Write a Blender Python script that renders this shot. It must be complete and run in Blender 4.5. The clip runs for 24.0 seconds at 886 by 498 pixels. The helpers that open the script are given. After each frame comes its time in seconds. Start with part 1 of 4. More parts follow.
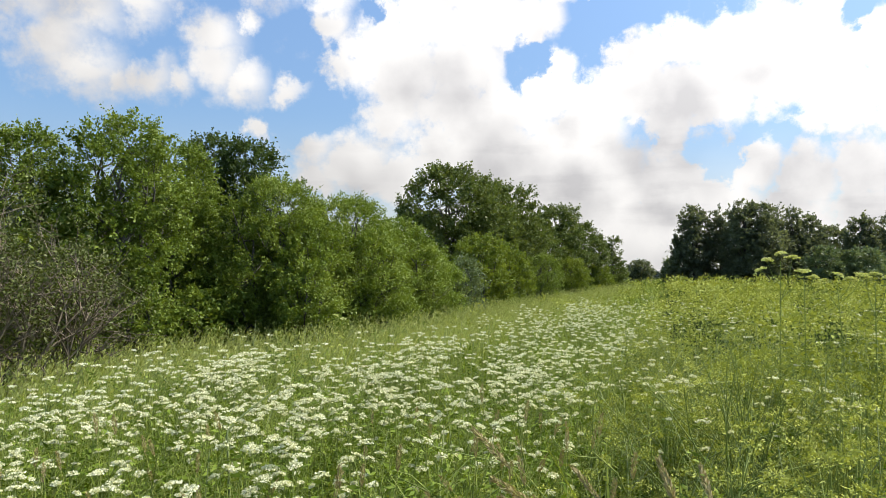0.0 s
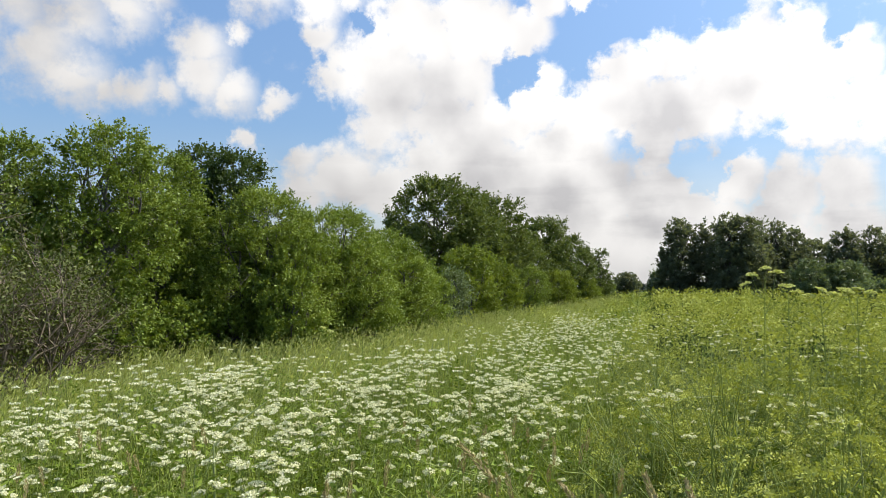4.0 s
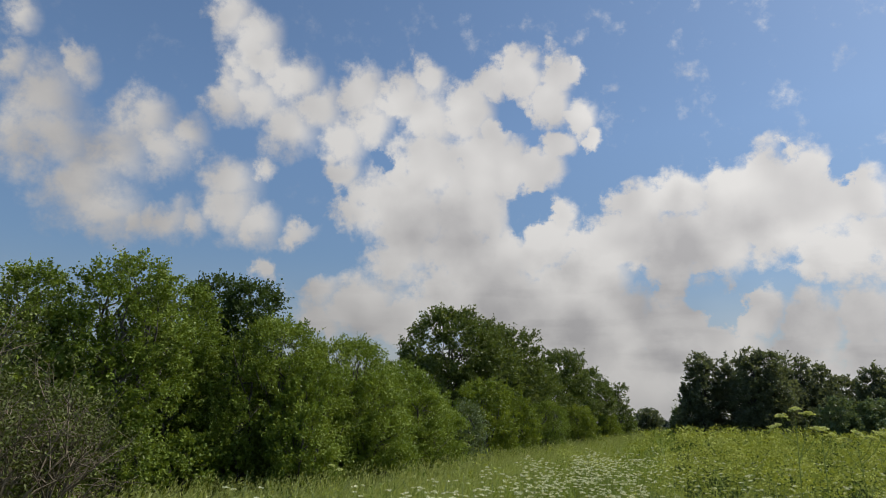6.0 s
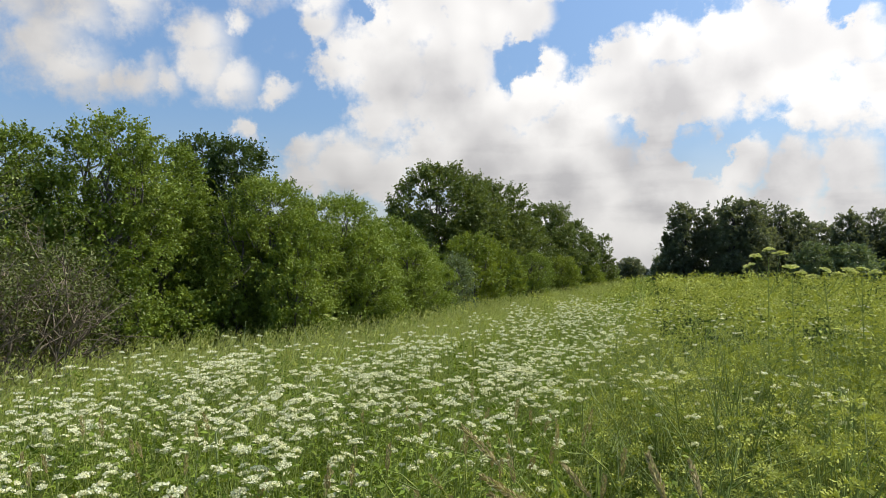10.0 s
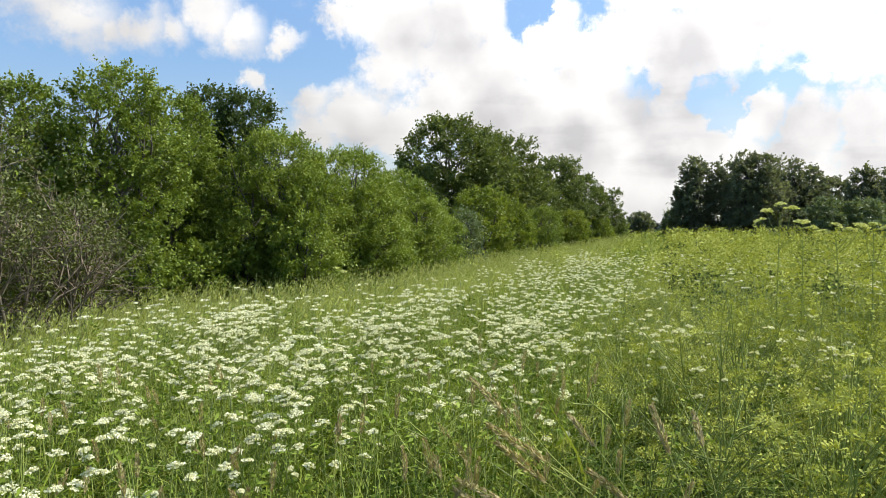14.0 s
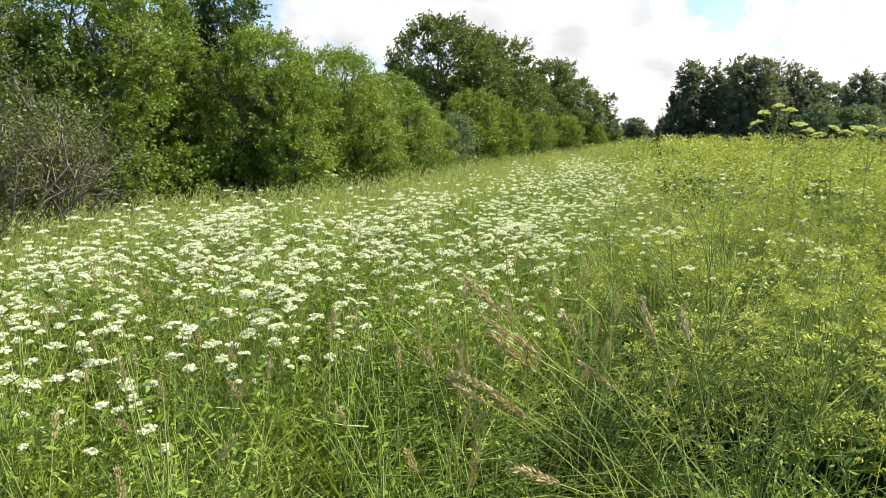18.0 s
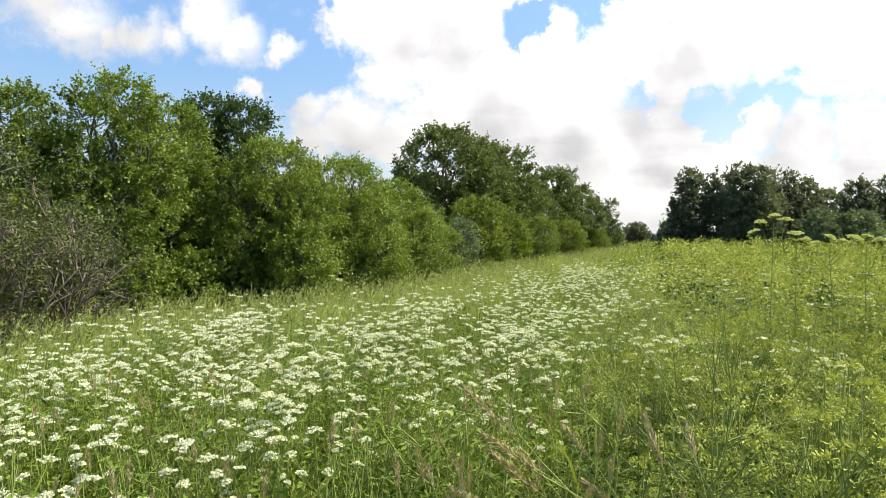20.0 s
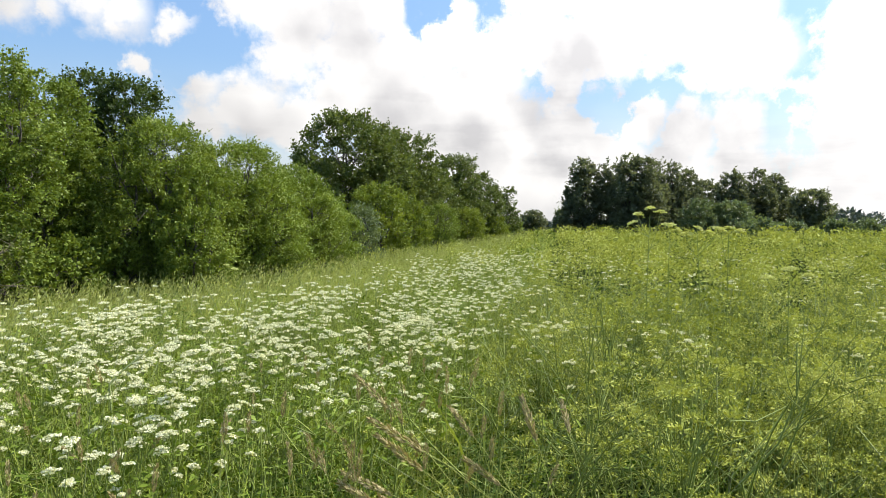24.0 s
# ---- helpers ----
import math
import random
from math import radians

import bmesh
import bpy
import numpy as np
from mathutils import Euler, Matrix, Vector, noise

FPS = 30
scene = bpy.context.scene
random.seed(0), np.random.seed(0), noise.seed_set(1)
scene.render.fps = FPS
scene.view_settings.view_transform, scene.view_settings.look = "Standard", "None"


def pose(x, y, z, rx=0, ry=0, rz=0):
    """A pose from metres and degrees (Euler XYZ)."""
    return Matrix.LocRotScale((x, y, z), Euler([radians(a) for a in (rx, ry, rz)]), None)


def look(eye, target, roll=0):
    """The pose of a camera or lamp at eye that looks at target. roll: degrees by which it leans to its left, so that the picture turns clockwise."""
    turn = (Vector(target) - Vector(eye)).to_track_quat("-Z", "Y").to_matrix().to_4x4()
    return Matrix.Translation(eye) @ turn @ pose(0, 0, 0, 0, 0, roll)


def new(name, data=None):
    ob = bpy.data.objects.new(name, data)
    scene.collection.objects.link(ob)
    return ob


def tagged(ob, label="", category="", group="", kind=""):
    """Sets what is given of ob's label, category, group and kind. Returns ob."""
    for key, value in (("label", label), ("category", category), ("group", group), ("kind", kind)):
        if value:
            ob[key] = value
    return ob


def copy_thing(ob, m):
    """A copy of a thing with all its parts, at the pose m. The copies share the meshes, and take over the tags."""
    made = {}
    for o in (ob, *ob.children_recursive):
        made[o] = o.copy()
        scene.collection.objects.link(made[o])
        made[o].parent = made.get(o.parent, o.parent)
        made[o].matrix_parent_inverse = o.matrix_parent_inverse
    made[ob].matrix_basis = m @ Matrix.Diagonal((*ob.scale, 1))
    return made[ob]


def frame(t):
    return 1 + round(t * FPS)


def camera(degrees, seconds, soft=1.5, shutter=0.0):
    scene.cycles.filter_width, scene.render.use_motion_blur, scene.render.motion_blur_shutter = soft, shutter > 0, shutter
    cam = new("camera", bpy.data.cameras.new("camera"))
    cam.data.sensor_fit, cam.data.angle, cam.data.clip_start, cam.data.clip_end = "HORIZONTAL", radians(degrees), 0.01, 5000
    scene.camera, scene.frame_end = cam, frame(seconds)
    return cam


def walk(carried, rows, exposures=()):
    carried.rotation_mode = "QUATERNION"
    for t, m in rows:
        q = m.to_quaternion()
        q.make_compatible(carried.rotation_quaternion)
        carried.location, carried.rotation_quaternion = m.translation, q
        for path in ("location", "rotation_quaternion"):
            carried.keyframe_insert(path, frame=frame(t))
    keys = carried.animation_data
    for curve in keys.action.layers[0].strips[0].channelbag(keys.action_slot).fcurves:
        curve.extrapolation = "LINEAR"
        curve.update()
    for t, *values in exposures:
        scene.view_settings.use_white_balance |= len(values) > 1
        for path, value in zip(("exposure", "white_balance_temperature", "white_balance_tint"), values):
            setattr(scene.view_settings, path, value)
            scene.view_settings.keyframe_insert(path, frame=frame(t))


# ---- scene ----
cam = camera(67.5, 24.0, soft=0.7, shutter=0.3)


def aim(x, y, z, yaw, pitch, roll):
    """Camera pose from its place, its heading clockwise from +y, its tilt above level and its lean."""
    return pose(x, y, z, 0, 0, -yaw) @ pose(0, 0, 0, 90 + pitch) @ pose(0, 0, 0, 0, 0, roll)


# seconds, x, y, z, heading, tilt, lean
ROWS = [
    (0.0, -0.010, -0.000, 1.504, 0.04, 2.27, 0.06),
    (0.5, -0.009, 0.001, 1.500, -0.51, 1.90, -0.67),
    (1.0, -0.013, -0.002, 1.504, -0.75, 1.45, -0.40),
    (1.1, -0.012, -0.002, 1.504, -0.62, 2.65, -0.37),
    (1.2, -0.010, -0.003, 1.505, -0.49, 3.85, -0.34),
    (1.3, -0.009, -0.003, 1.505, -0.35, 4.18, -0.30),
    (1.5, -0.006, -0.004, 1.506, -0.09, 4.19, -0.24),
    (2.0, -0.006, -0.005, 1.507, 0.04, 3.08, -0.20),
    (2.5, -0.004, -0.016, 1.512, 0.46, 2.77, -0.05),
    (4.5, -0.015, -0.008, 1.519, 1.12, 3.98, 0.28),
    (4.6, -0.015, -0.004, 1.524, 0.85, 9.10, 0.34),
    (4.7, -0.016, 0.000, 1.528, -0.20, 12.30, 0.41),
    (4.8, -0.016, 0.005, 1.533, -0.30, 14.10, 0.47),
    (5.0, -0.017, 0.013, 1.542, -0.24, 14.12, 0.60),
    (5.5, -0.014, 0.015, 1.545, 0.71, 13.88, 0.61),
    (6.0, -0.010, 0.019, 1.541, -0.37, 14.54, 1.02),
    (6.5, -0.009, 0.030, 1.543, -0.40, 14.25, 1.08),
    (7.0, -0.003, 0.030, 1.544, -0.04, 13.96, 0.06),
    (7.5, 0.003, 0.036, 1.536, 0.52, 13.39, 0.10),
    (8.0, 0.000, 0.038, 1.530, 0.23, 12.84, -0.26),
    (8.5, -0.001, 0.035, 1.522, 0.45, 11.41, -0.53),
    (8.6, -0.001, 0.031, 1.520, 0.60, 6.60, -0.55),
    (8.7, -0.000, 0.028, 1.518, 0.97, 3.30, -0.57),
    (8.8, 0.000, 0.024, 1.515, 1.10, 2.70, -0.58),
    (9.0, 0.001, 0.017, 1.511, 1.22, 3.20, -0.62),
    (9.5, -0.002, 0.007, 1.504, 0.93, 2.62, -0.53),
    (11.5, -0.001, 0.007, 1.495, 0.76, 1.66, -0.34),
    (11.6, -0.002, 0.007, 1.496, 0.91, -0.45, -0.26),
    (11.7, -0.002, 0.007, 1.496, 1.06, -1.35, -0.17),
    (11.8, -0.003, 0.008, 1.497, 1.22, -1.28, -0.09),
    (12.0, -0.004, 0.008, 1.498, 1.52, -1.28, 0.08),
    (12.5, -0.006, 0.010, 1.496, 0.96, -1.65, -0.45),
    (13.0, -0.005, 0.011, 1.497, 0.90, -1.82, -0.40),
    (13.5, -0.004, 0.008, 1.497, 0.55, -1.86, -0.42),
    (14.0, 0.000, 0.000, 1.500, 0.00, -1.81, -0.17),
    (14.5, -0.002, 0.005, 1.498, -0.13, -1.78, -0.19),
    (15.0, -0.003, 0.006, 1.497, -0.15, -1.87, -0.27),
    (15.2, -0.003, 0.007, 1.489, 0.05, -2.50, -0.12),
    (15.3, -0.004, 0.007, 1.484, 0.05, -3.10, -0.05),
    (15.4, -0.004, 0.008, 1.480, 0.24, -5.40, 0.03),
    (15.5, -0.004, 0.008, 1.476, 0.34, -6.77, 0.10),
    (15.7, -0.004, 0.006, 1.476, 0.17, -8.90, 0.06),
    (16.0, -0.005, 0.003, 1.476, -0.08, -9.19, -0.01),
    (16.5, -0.005, 0.012, 1.468, -0.43, -9.72, -0.18),
    (17.0, -0.001, 0.016, 1.468, 0.09, -10.09, -0.49),
    (17.5, -0.004, 0.013, 1.470, 0.04, -9.68, 0.12),
    (18.0, -0.005, 0.014, 1.468, 0.75, -9.85, 0.11),
    (18.5, -0.006, 0.012, 1.470, 0.87, -9.95, 0.24),
    (18.6, -0.006, 0.010, 1.476, 0.83, -9.60, 0.26),
    (18.7, -0.005, 0.009, 1.481, 0.79, -8.60, 0.28),
    (18.8, -0.005, 0.007, 1.487, 0.78, -7.00, 0.31),
    (18.9, -0.004, 0.006, 1.492, 0.70, -4.60, 0.33),
    (19.0, -0.004, 0.004, 1.498, 0.66, -2.61, 0.35),
    (19.2, -0.002, 0.002, 1.498, 0.61, -0.95, 0.31),
    (19.5, 0.002, -0.002, 1.498, 0.53, -1.01, 0.24),
    (21.5, 0.009, -0.043, 1.507, -0.27, -1.05, 0.56),
    (21.6, 0.009, -0.047, 1.508, 0.07, -1.30, 0.59),
    (21.7, 0.009, -0.051, 1.508, 1.00, -1.60, 0.61),
    (21.8, 0.008, -0.055, 1.509, 2.52, -1.70, 0.64),
    (21.9, 0.008, -0.059, 1.509, 5.00, -1.50, 0.66),
    (22.0, 0.008, -0.063, 1.510, 9.93, -1.27, 0.69),
    (22.1, 0.008, -0.067, 1.512, 11.50, -1.25, 0.60),
    (22.2, 0.008, -0.071, 1.514, 11.90, -1.10, 0.50),
    (22.3, 0.008, -0.076, 1.515, 12.00, -1.65, 0.41),
    (22.5, 0.008, -0.084, 1.519, 12.17, -2.05, 0.22),
    (22.7, 0.011, -0.086, 1.521, 10.80, -1.85, 0.51),
    (23.0, 0.016, -0.088, 1.525, 9.91, -1.94, 0.94),
    (23.5, 0.031, -0.092, 1.523, 9.11, -1.83, 0.43),
    (24.0, 0.031, -0.097, 1.523, 8.83, -2.12, 0.46),
]
EXPOSURES = [(0.0, 0.33), (1.0, 0.3), (2.0, 0.24), (4.5, 0.24), (5.0, -0.2), (5.5, -0.5), (8.5, -0.5), (9.0, -0.47), (9.5, 0.0), (11.5, 0.15), (12.0, 0.2), (12.8, 0.4), (15.0, 0.45), (15.5, 0.7), (16.0, 0.8), (18.5, 0.8), (19.0, 0.72), (19.5, 0.6), (22.0, 0.53), (24.0, 0.5)]
walk(cam, [(r[0], aim(*r[1:])) for r in ROWS], EXPOSURES)

# ---------------------------------------------------------------- sky and sun
SUN_HEADING, SUN_HEIGHT = 80.0, 50.0
WEST_CLOUD = [
    (-36.7, 28.0, 1.5), (-36.7, 24.8, 1.4), (-34.1, 23.1, 2.7), (-33.0, 20.0, 3.4), (-31.0, 17.4, 3.3), (-28.3, 15.4, 2.6),
    (-26.4, 14.7, 1.5), (-28.6, 20.0, 2.8), (-26.4, 22.9, 2.2), (-25.0, 20.5, 2.2), (-23.4, 22.2, 1.8), (-31.8, 25.8, 1.2),
    (-24.2, 15.5, 1.8), (-22.2, 15.1, 1.2), (-19.6, 18.8, 2.4), (-19.3, 16.4, 2.4), (-17.0, 15.7, 1.9), (-16.8, 20.0, 1.0),
    (-13.3, 15.4, 1.5), (-34.0, 9.7, 1.2)]
CREST_CLOUD = [
    (-20.6, 32.0, 2.2), (-18.4, 30.6, 2.5), (-19.2, 27.8, 2.1), (-20.7, 26.8, 2.0), (-16.8, 29.4, 1.7), (-20.4, 25.6, 2.3),
    (-17.7, 25.8, 2.8), (-14.6, 28.1, 2.5), (-15.0, 23.9, 3.0), (-12.4, 25.9, 2.6), (-10.1, 23.3, 2.6), (-8.4, 27.5, 2.4),
    (-7.4, 25.0, 2.1), (-4.9, 27.0, 2.6), (-9.9, 21.2, 1.9), (-2.1, 28.8, 2.0), (-2.4, 25.2, 3.1), (1.4, 26.0, 2.7),
    (-2.2, 21.5, 4.1)]
MIDDLE_CLOUD = [
    (1.9, 22.1, 3.8), (-6.8, 18.5, 3.7), (-8.7, 17.3, 2.6), (-3.6, 17.1, 4.7), (1.9, 17.7, 4.1), (4.7, 21.1, 3.2),
    (8.3, 21.4, 2.3), (3.8, 23.9, 1.9), (6.5, 29.1, 2.3), (9.8, 29.4, 1.9), (11.6, 29.6, 0.9), (3.8, 28.1, 1.7),
    (9.1, 27.2, 2.0), (11.8, 25.5, 1.9), (12.8, 23.8, 1.0), (9.9, 23.6, 1.6), (-4.6, 13.7, 3.7), (0.5, 13.7, 4.3),
    (4.4, 14.3, 2.9), (4.4, 10.8, 4.3), (-1.0, 9.9, 3.6)]
EAST_CLOUD = [
    (10.0, 16.8, 1.5), (8.5, 14.7, 2.7), (12.9, 14.6, 2.3), (12.2, 12.2, 3.7), (16.7, 17.2, 2.5), (15.2, 14.9, 2.7),
    (20.1, 17.8, 2.5), (18.5, 13.8, 3.5), (23.7, 18.8, 2.6), (22.6, 15.3, 3.8), (26.8, 19.3, 2.3), (26.8, 15.4, 3.6),
    (30.0, 19.7, 1.6), (30.1, 16.7, 3.1), (33.2, 16.7, 2.1), (33.5, 13.3, 3.3), (30.5, 12.8, 2.8), (18.6, 11.1, 1.9)]
LOW_CLOUD = [
    (-15.2, 12.1, 0.9), (-11.3, 11.0, 1.9), (-7.4, 9.7, 3.0), (-11.1, 8.0, 2.2), (-4.4, 8.4, 2.5), (9.4, 9.4, 3.7),
    (14.0, 8.4, 3.6), (18.4, 7.8, 2.6), (21.1, 6.9, 2.0), (24.5, 8.0, 2.0), (25.5, 8.9, 1.4), (28.4, 7.4, 2.4),
    (32.1, 7.6, 2.3), (13.9, 4.6, 3.1), (10.2, 6.1, 2.7), (18.6, 4.2, 2.9), (23.3, 4.7, 2.8), (28.0, 4.2, 2.8),
    (32.3, 4.1, 2.7), (5.4, 6.6, 3.4), (15.9, 1.1, 3.1)]
CLOUD_SHADE = [
    (-2.9, 15.0, 3.0), (0.4, 12.9, 2.4), (21.8, 15.0, 2.8), (25.3, 13.4, 2.1), (31.7, 9.9, 2.1), (28.6, 10.3, 1.5),
    (15.9, 10.3, 2.2), (-31.5, 18.2, 2.2), (4.4, 8.5, 2.4), (13.0, 7.1, 2.1), (27.0, 5.9, 1.9), (31.8, 5.7, 1.9),
    (18.3, 5.6, 1.8), (10.8, 12.8, 1.6)]
BLUE_GAP = [
    (5.8, 25.3, 1.1), (7.3, 17.6, 1.5), (22.4, 9.9, 1.5), (32.2, 18.7, 0.8), (-5.9, 22.3, 0.8), (-11.9, 18.8, 1.9),
    (-12.2, 13.4, 1.9)]

FAR_CLOUD = [(40.0, 9.0, 4.0), (41.5, 14.5, 3.5), (42.0, 4.0, 4.0), (37.5, 3.0, 3.5), (45.0, 10.0, 5.0), (46.0, 17.0, 5.0), (1.0, 3.0, 4.0)]


def node(tree, kind, inputs=(), **props):
    n = tree.nodes.new(kind)
    if "operation" in props:
        n.operation = props["operation"]
    if "clamp" in props:
        n.use_clamp = props["clamp"]
    if "data_type" in props:
        n.data_type = props["data_type"]
    if "blend_type" in props:
        n.blend_type = props["blend_type"]
    if "interpolation" in props:
        n.interpolation_type = props["interpolation"]
    for i, value in inputs:
        if isinstance(value, bpy.types.NodeSocket):
            tree.links.new(value, n.inputs[i])
        else:
            n.inputs[i].default_value = value
    return n


def mth(tree, op, *args, clamp=False):
    return node(tree, "ShaderNodeMath", list(enumerate(args)), operation=op, clamp=clamp).outputs[0]


def build_sky():
    world = bpy.data.worlds.new("sky")
    scene.world = world
    world.use_nodes = True
    t = world.node_tree
    t.nodes.clear()
    direction = node(t, "ShaderNodeTexCoord").outputs["Generated"]
    sky = node(t, "ShaderNodeTexSky")
    sky.sky_type, sky.sun_disc = "NISHITA", False
    sky.sun_elevation, sky.sun_rotation = radians(SUN_HEIGHT), radians(SUN_HEADING)
    sky.altitude, sky.air_density, sky.dust_density, sky.ozone_density = 100.0, 1.0, 1.2, 2.3
    xyz = node(t, "ShaderNodeSeparateXYZ", [(0, direction)])
    dim = node(t, "ShaderNodeMapRange", [(0, xyz.outputs[2]), (1, 0.0), (2, 0.4), (3, SKY * 0.55), (4, SKY)]).outputs[0]
    blue = node(t, "ShaderNodeVectorMath", [(0, sky.outputs[0]), (1, (0.91, 0.99, 1.03))], operation="MULTIPLY").outputs[0]
    blue = node(t, "ShaderNodeVectorMath", [(0, blue), (3, dim)], operation="SCALE").outputs[0]
    # heading and height above the horizon, in degrees
    head = mth(t, "MULTIPLY", mth(t, "ARCTAN2", xyz.outputs[0], xyz.outputs[1]), 57.2958)
    rise = mth(t, "MULTIPLY", mth(t, "ARCSINE", xyz.outputs[2]), 57.2958)
    billow = node(t, "ShaderNodeTexNoise", [("Vector", direction), ("Scale", 13.0), ("Detail", 7.0), ("Roughness", 0.6)])
    fine = node(t, "ShaderNodeTexNoise", [("Vector", direction), ("Scale", 30.0), ("Detail", 6.0), ("Roughness", 0.62)])
    place = node(t, "ShaderNodeCombineXYZ", [(0, mth(t, "MULTIPLY", head, 0.94)), (1, rise)]).outputs[0]
    wobble = node(t, "ShaderNodeVectorMath", [(0, billow.outputs["Color"]), (1, (0.5, 0.5, 0.5))], operation="SUBTRACT").outputs[0]
    place = node(t, "ShaderNodeVectorMath", [(0, wobble), (1, (4.5, 4.0, 0.0)), (2, place)], operation="MULTIPLY_ADD").outputs[0]
    wobble = node(t, "ShaderNodeVectorMath", [(0, fine.outputs["Color"]), (1, (0.5, 0.5, 0.5))], operation="SUBTRACT").outputs[0]
    place = node(t, "ShaderNodeVectorMath", [(0, wobble), (1, (2.6, 2.6, 0.0)), (2, place)], operation="MULTIPLY_ADD").outputs[0]

    def puffs(rows, soft, plump):
        total = None
        for a, e, r in rows:
            d = node(t, "ShaderNodeVectorMath", [(0, place), (1, (a * 0.94, e, 0.0))], operation="DISTANCE").outputs["Value"]
            puff = mth(t, "MULTIPLY_ADD", d, -1.0 / (r * plump), 1.0)
            total = puff if total is None else mth(t, "SMOOTH_MAX", total, puff, soft)
        return total

    thick = puffs([(a, e, r * 1.2) for a, e, r in WEST_CLOUD + LOW_CLOUD] + CREST_CLOUD + MIDDLE_CLOUD + EAST_CLOUD + FAR_CLOUD, 0.12, 1.25)
    thick = mth(t, "SUBTRACT", thick, mth(t, "MULTIPLY", puffs(BLUE_GAP, 0.1, 1.5), 0.9, clamp=True))
    under = mth(t, "MULTIPLY", puffs(CLOUD_SHADE, 0.2, 1.7), 1.1, clamp=True)
    # the same broken cloud goes on all round, away from the clouds named above
    broad = node(t, "ShaderNodeTexNoise", [("Vector", direction), ("Scale", 3.2), ("Detail", 7.0), ("Roughness", 0.58)]).outputs["Fac"]
    off = mth(t, "ABSOLUTE", mth(t, "SUBTRACT", head, 2.0))
    away = mth(t, "MAXIMUM", mth(t, "MULTIPLY_ADD", off, 0.1, -3.9), mth(t, "MULTIPLY_ADD", rise, 0.1, -3.3), clamp=True)
    rest = mth(t, "MULTIPLY", mth(t, "MULTIPLY_ADD", broad, 4.0, -2.6), away)
    thick = mth(t, "MAXIMUM", thick, mth(t, "MINIMUM", rest, 0.6))
    grain = mth(t, "MULTIPLY_ADD", fine.outputs["Fac"], 0.9, mth(t, "MULTIPLY_ADD", billow.outputs["Fac"], 1.0, -0.95))
    cover = mth(t, "ADD", thick, grain)
    # thinner and more ragged to the west
    wisp = node(t, "ShaderNodeMapRange", [(0, head), (1, -26.0), (2, 6.0), (3, 0.95), (4, 0.5)]).outputs[0]
    cover = node(t, "ShaderNodeMapRange", [(0, cover), (1, 0.04), (2, wisp), (3, 0.0), (4, 1.0)], interpolation="SMOOTHSTEP").outputs[0]
    # hazy white towards the horizon
    haze = node(t, "ShaderNodeMapRange", [(0, rise), (1, 0.0), (2, 14.0), (3, 0.75), (4, 0.0)], interpolation="SMOOTHSTEP").outputs[0]
    cover = mth(t, "MAXIMUM", cover, haze)
    # billows are brighter on the side of the sun and grey beneath
    toward = node(t, "ShaderNodeVectorMath", [(0, direction), (1, (0.022, 0.0, 0.042))], operation="ADD").outputs[0]
    lit = node(t, "ShaderNodeTexNoise", [("Vector", toward), ("Scale", 6.0), ("Detail", 2.5), ("Roughness", 0.55)]).outputs["Fac"]
    here = node(t, "ShaderNodeTexNoise", [("Vector", direction), ("Scale", 6.0), ("Detail", 2.5), ("Roughness", 0.55)]).outputs["Fac"]
    relief = mth(t, "MULTIPLY", mth(t, "SUBTRACT", lit, here), 2.8)
    # long grey bases lie low over the horizon
    flat = node(t, "ShaderNodeVectorMath", [(0, direction), (1, (1.0, 1.0, 4.5))], operation="MULTIPLY").outputs[0]
    bars = node(t, "ShaderNodeTexNoise", [("Vector", flat), ("Scale", 5.5), ("Detail", 5.0), ("Roughness", 0.55)]).outputs["Fac"]
    down = node(t, "ShaderNodeMapRange", [(0, rise), (1, 7.0), (2, 19.0), (3, 1.0), (4, 0.0)], interpolation="SMOOTHSTEP").outputs[0]
    bars = mth(t, "MULTIPLY", mth(t, "MULTIPLY_ADD", bars, 4.0, -1.95, clamp=True), down)
    relief = mth(t, "ADD", relief, mth(t, "MULTIPLY", bars, 0.42))
    grey = mth(t, "ADD", mth(t, "MULTIPLY_ADD", broad, 1.3, -0.44), mth(t, "ADD", relief, mth(t, "MULTIPLY", under, 0.5)), clamp=True)
    white = node(t, "ShaderNodeMix", [(0, grey), (6, (*[c * CLOUD for c in (1.02, 1.0, 0.98)], 1)), (7, (*[c * CLOUD for c in (0.62, 0.61, 0.62)], 1))], data_type="RGBA").outputs[2]
    # clouds are brighter towards the sun and dimmer low down, far off in the haze
    low = node(t, "ShaderNodeMapRange", [(0, rise), (1, 1.0), (2, 16.0), (3, 0.76), (4, 1.12)]).outputs[0]
    h, e = radians(SUN_HEADING), radians(SUN_HEIGHT)
    near_sun = node(t, "ShaderNodeVectorMath", [(0, direction), (1, (math.sin(h) * math.cos(e), math.cos(h) * math.cos(e), math.sin(e)))], operation="DOT_PRODUCT").outputs["Value"]
    white = node(t, "ShaderNodeVectorMath", [(0, white), (3, mth(t, "MULTIPLY_ADD", near_sun, 0.62, mth(t, "MULTIPLY", low, 0.68)))], operation="SCALE").outputs[0]
    both = node(t, "ShaderNodeMix", [(0, cover), (6, blue), (7, white)], data_type="RGBA").outputs[2]
    back = node(t, "ShaderNodeBackground", [(0, both), (1, 1.0)])
    out = node(t, "ShaderNodeOutputWorld", [(0, back.outputs[0])])
    return out


SKY, CLOUD = 0.165, 0.95
build_sky()

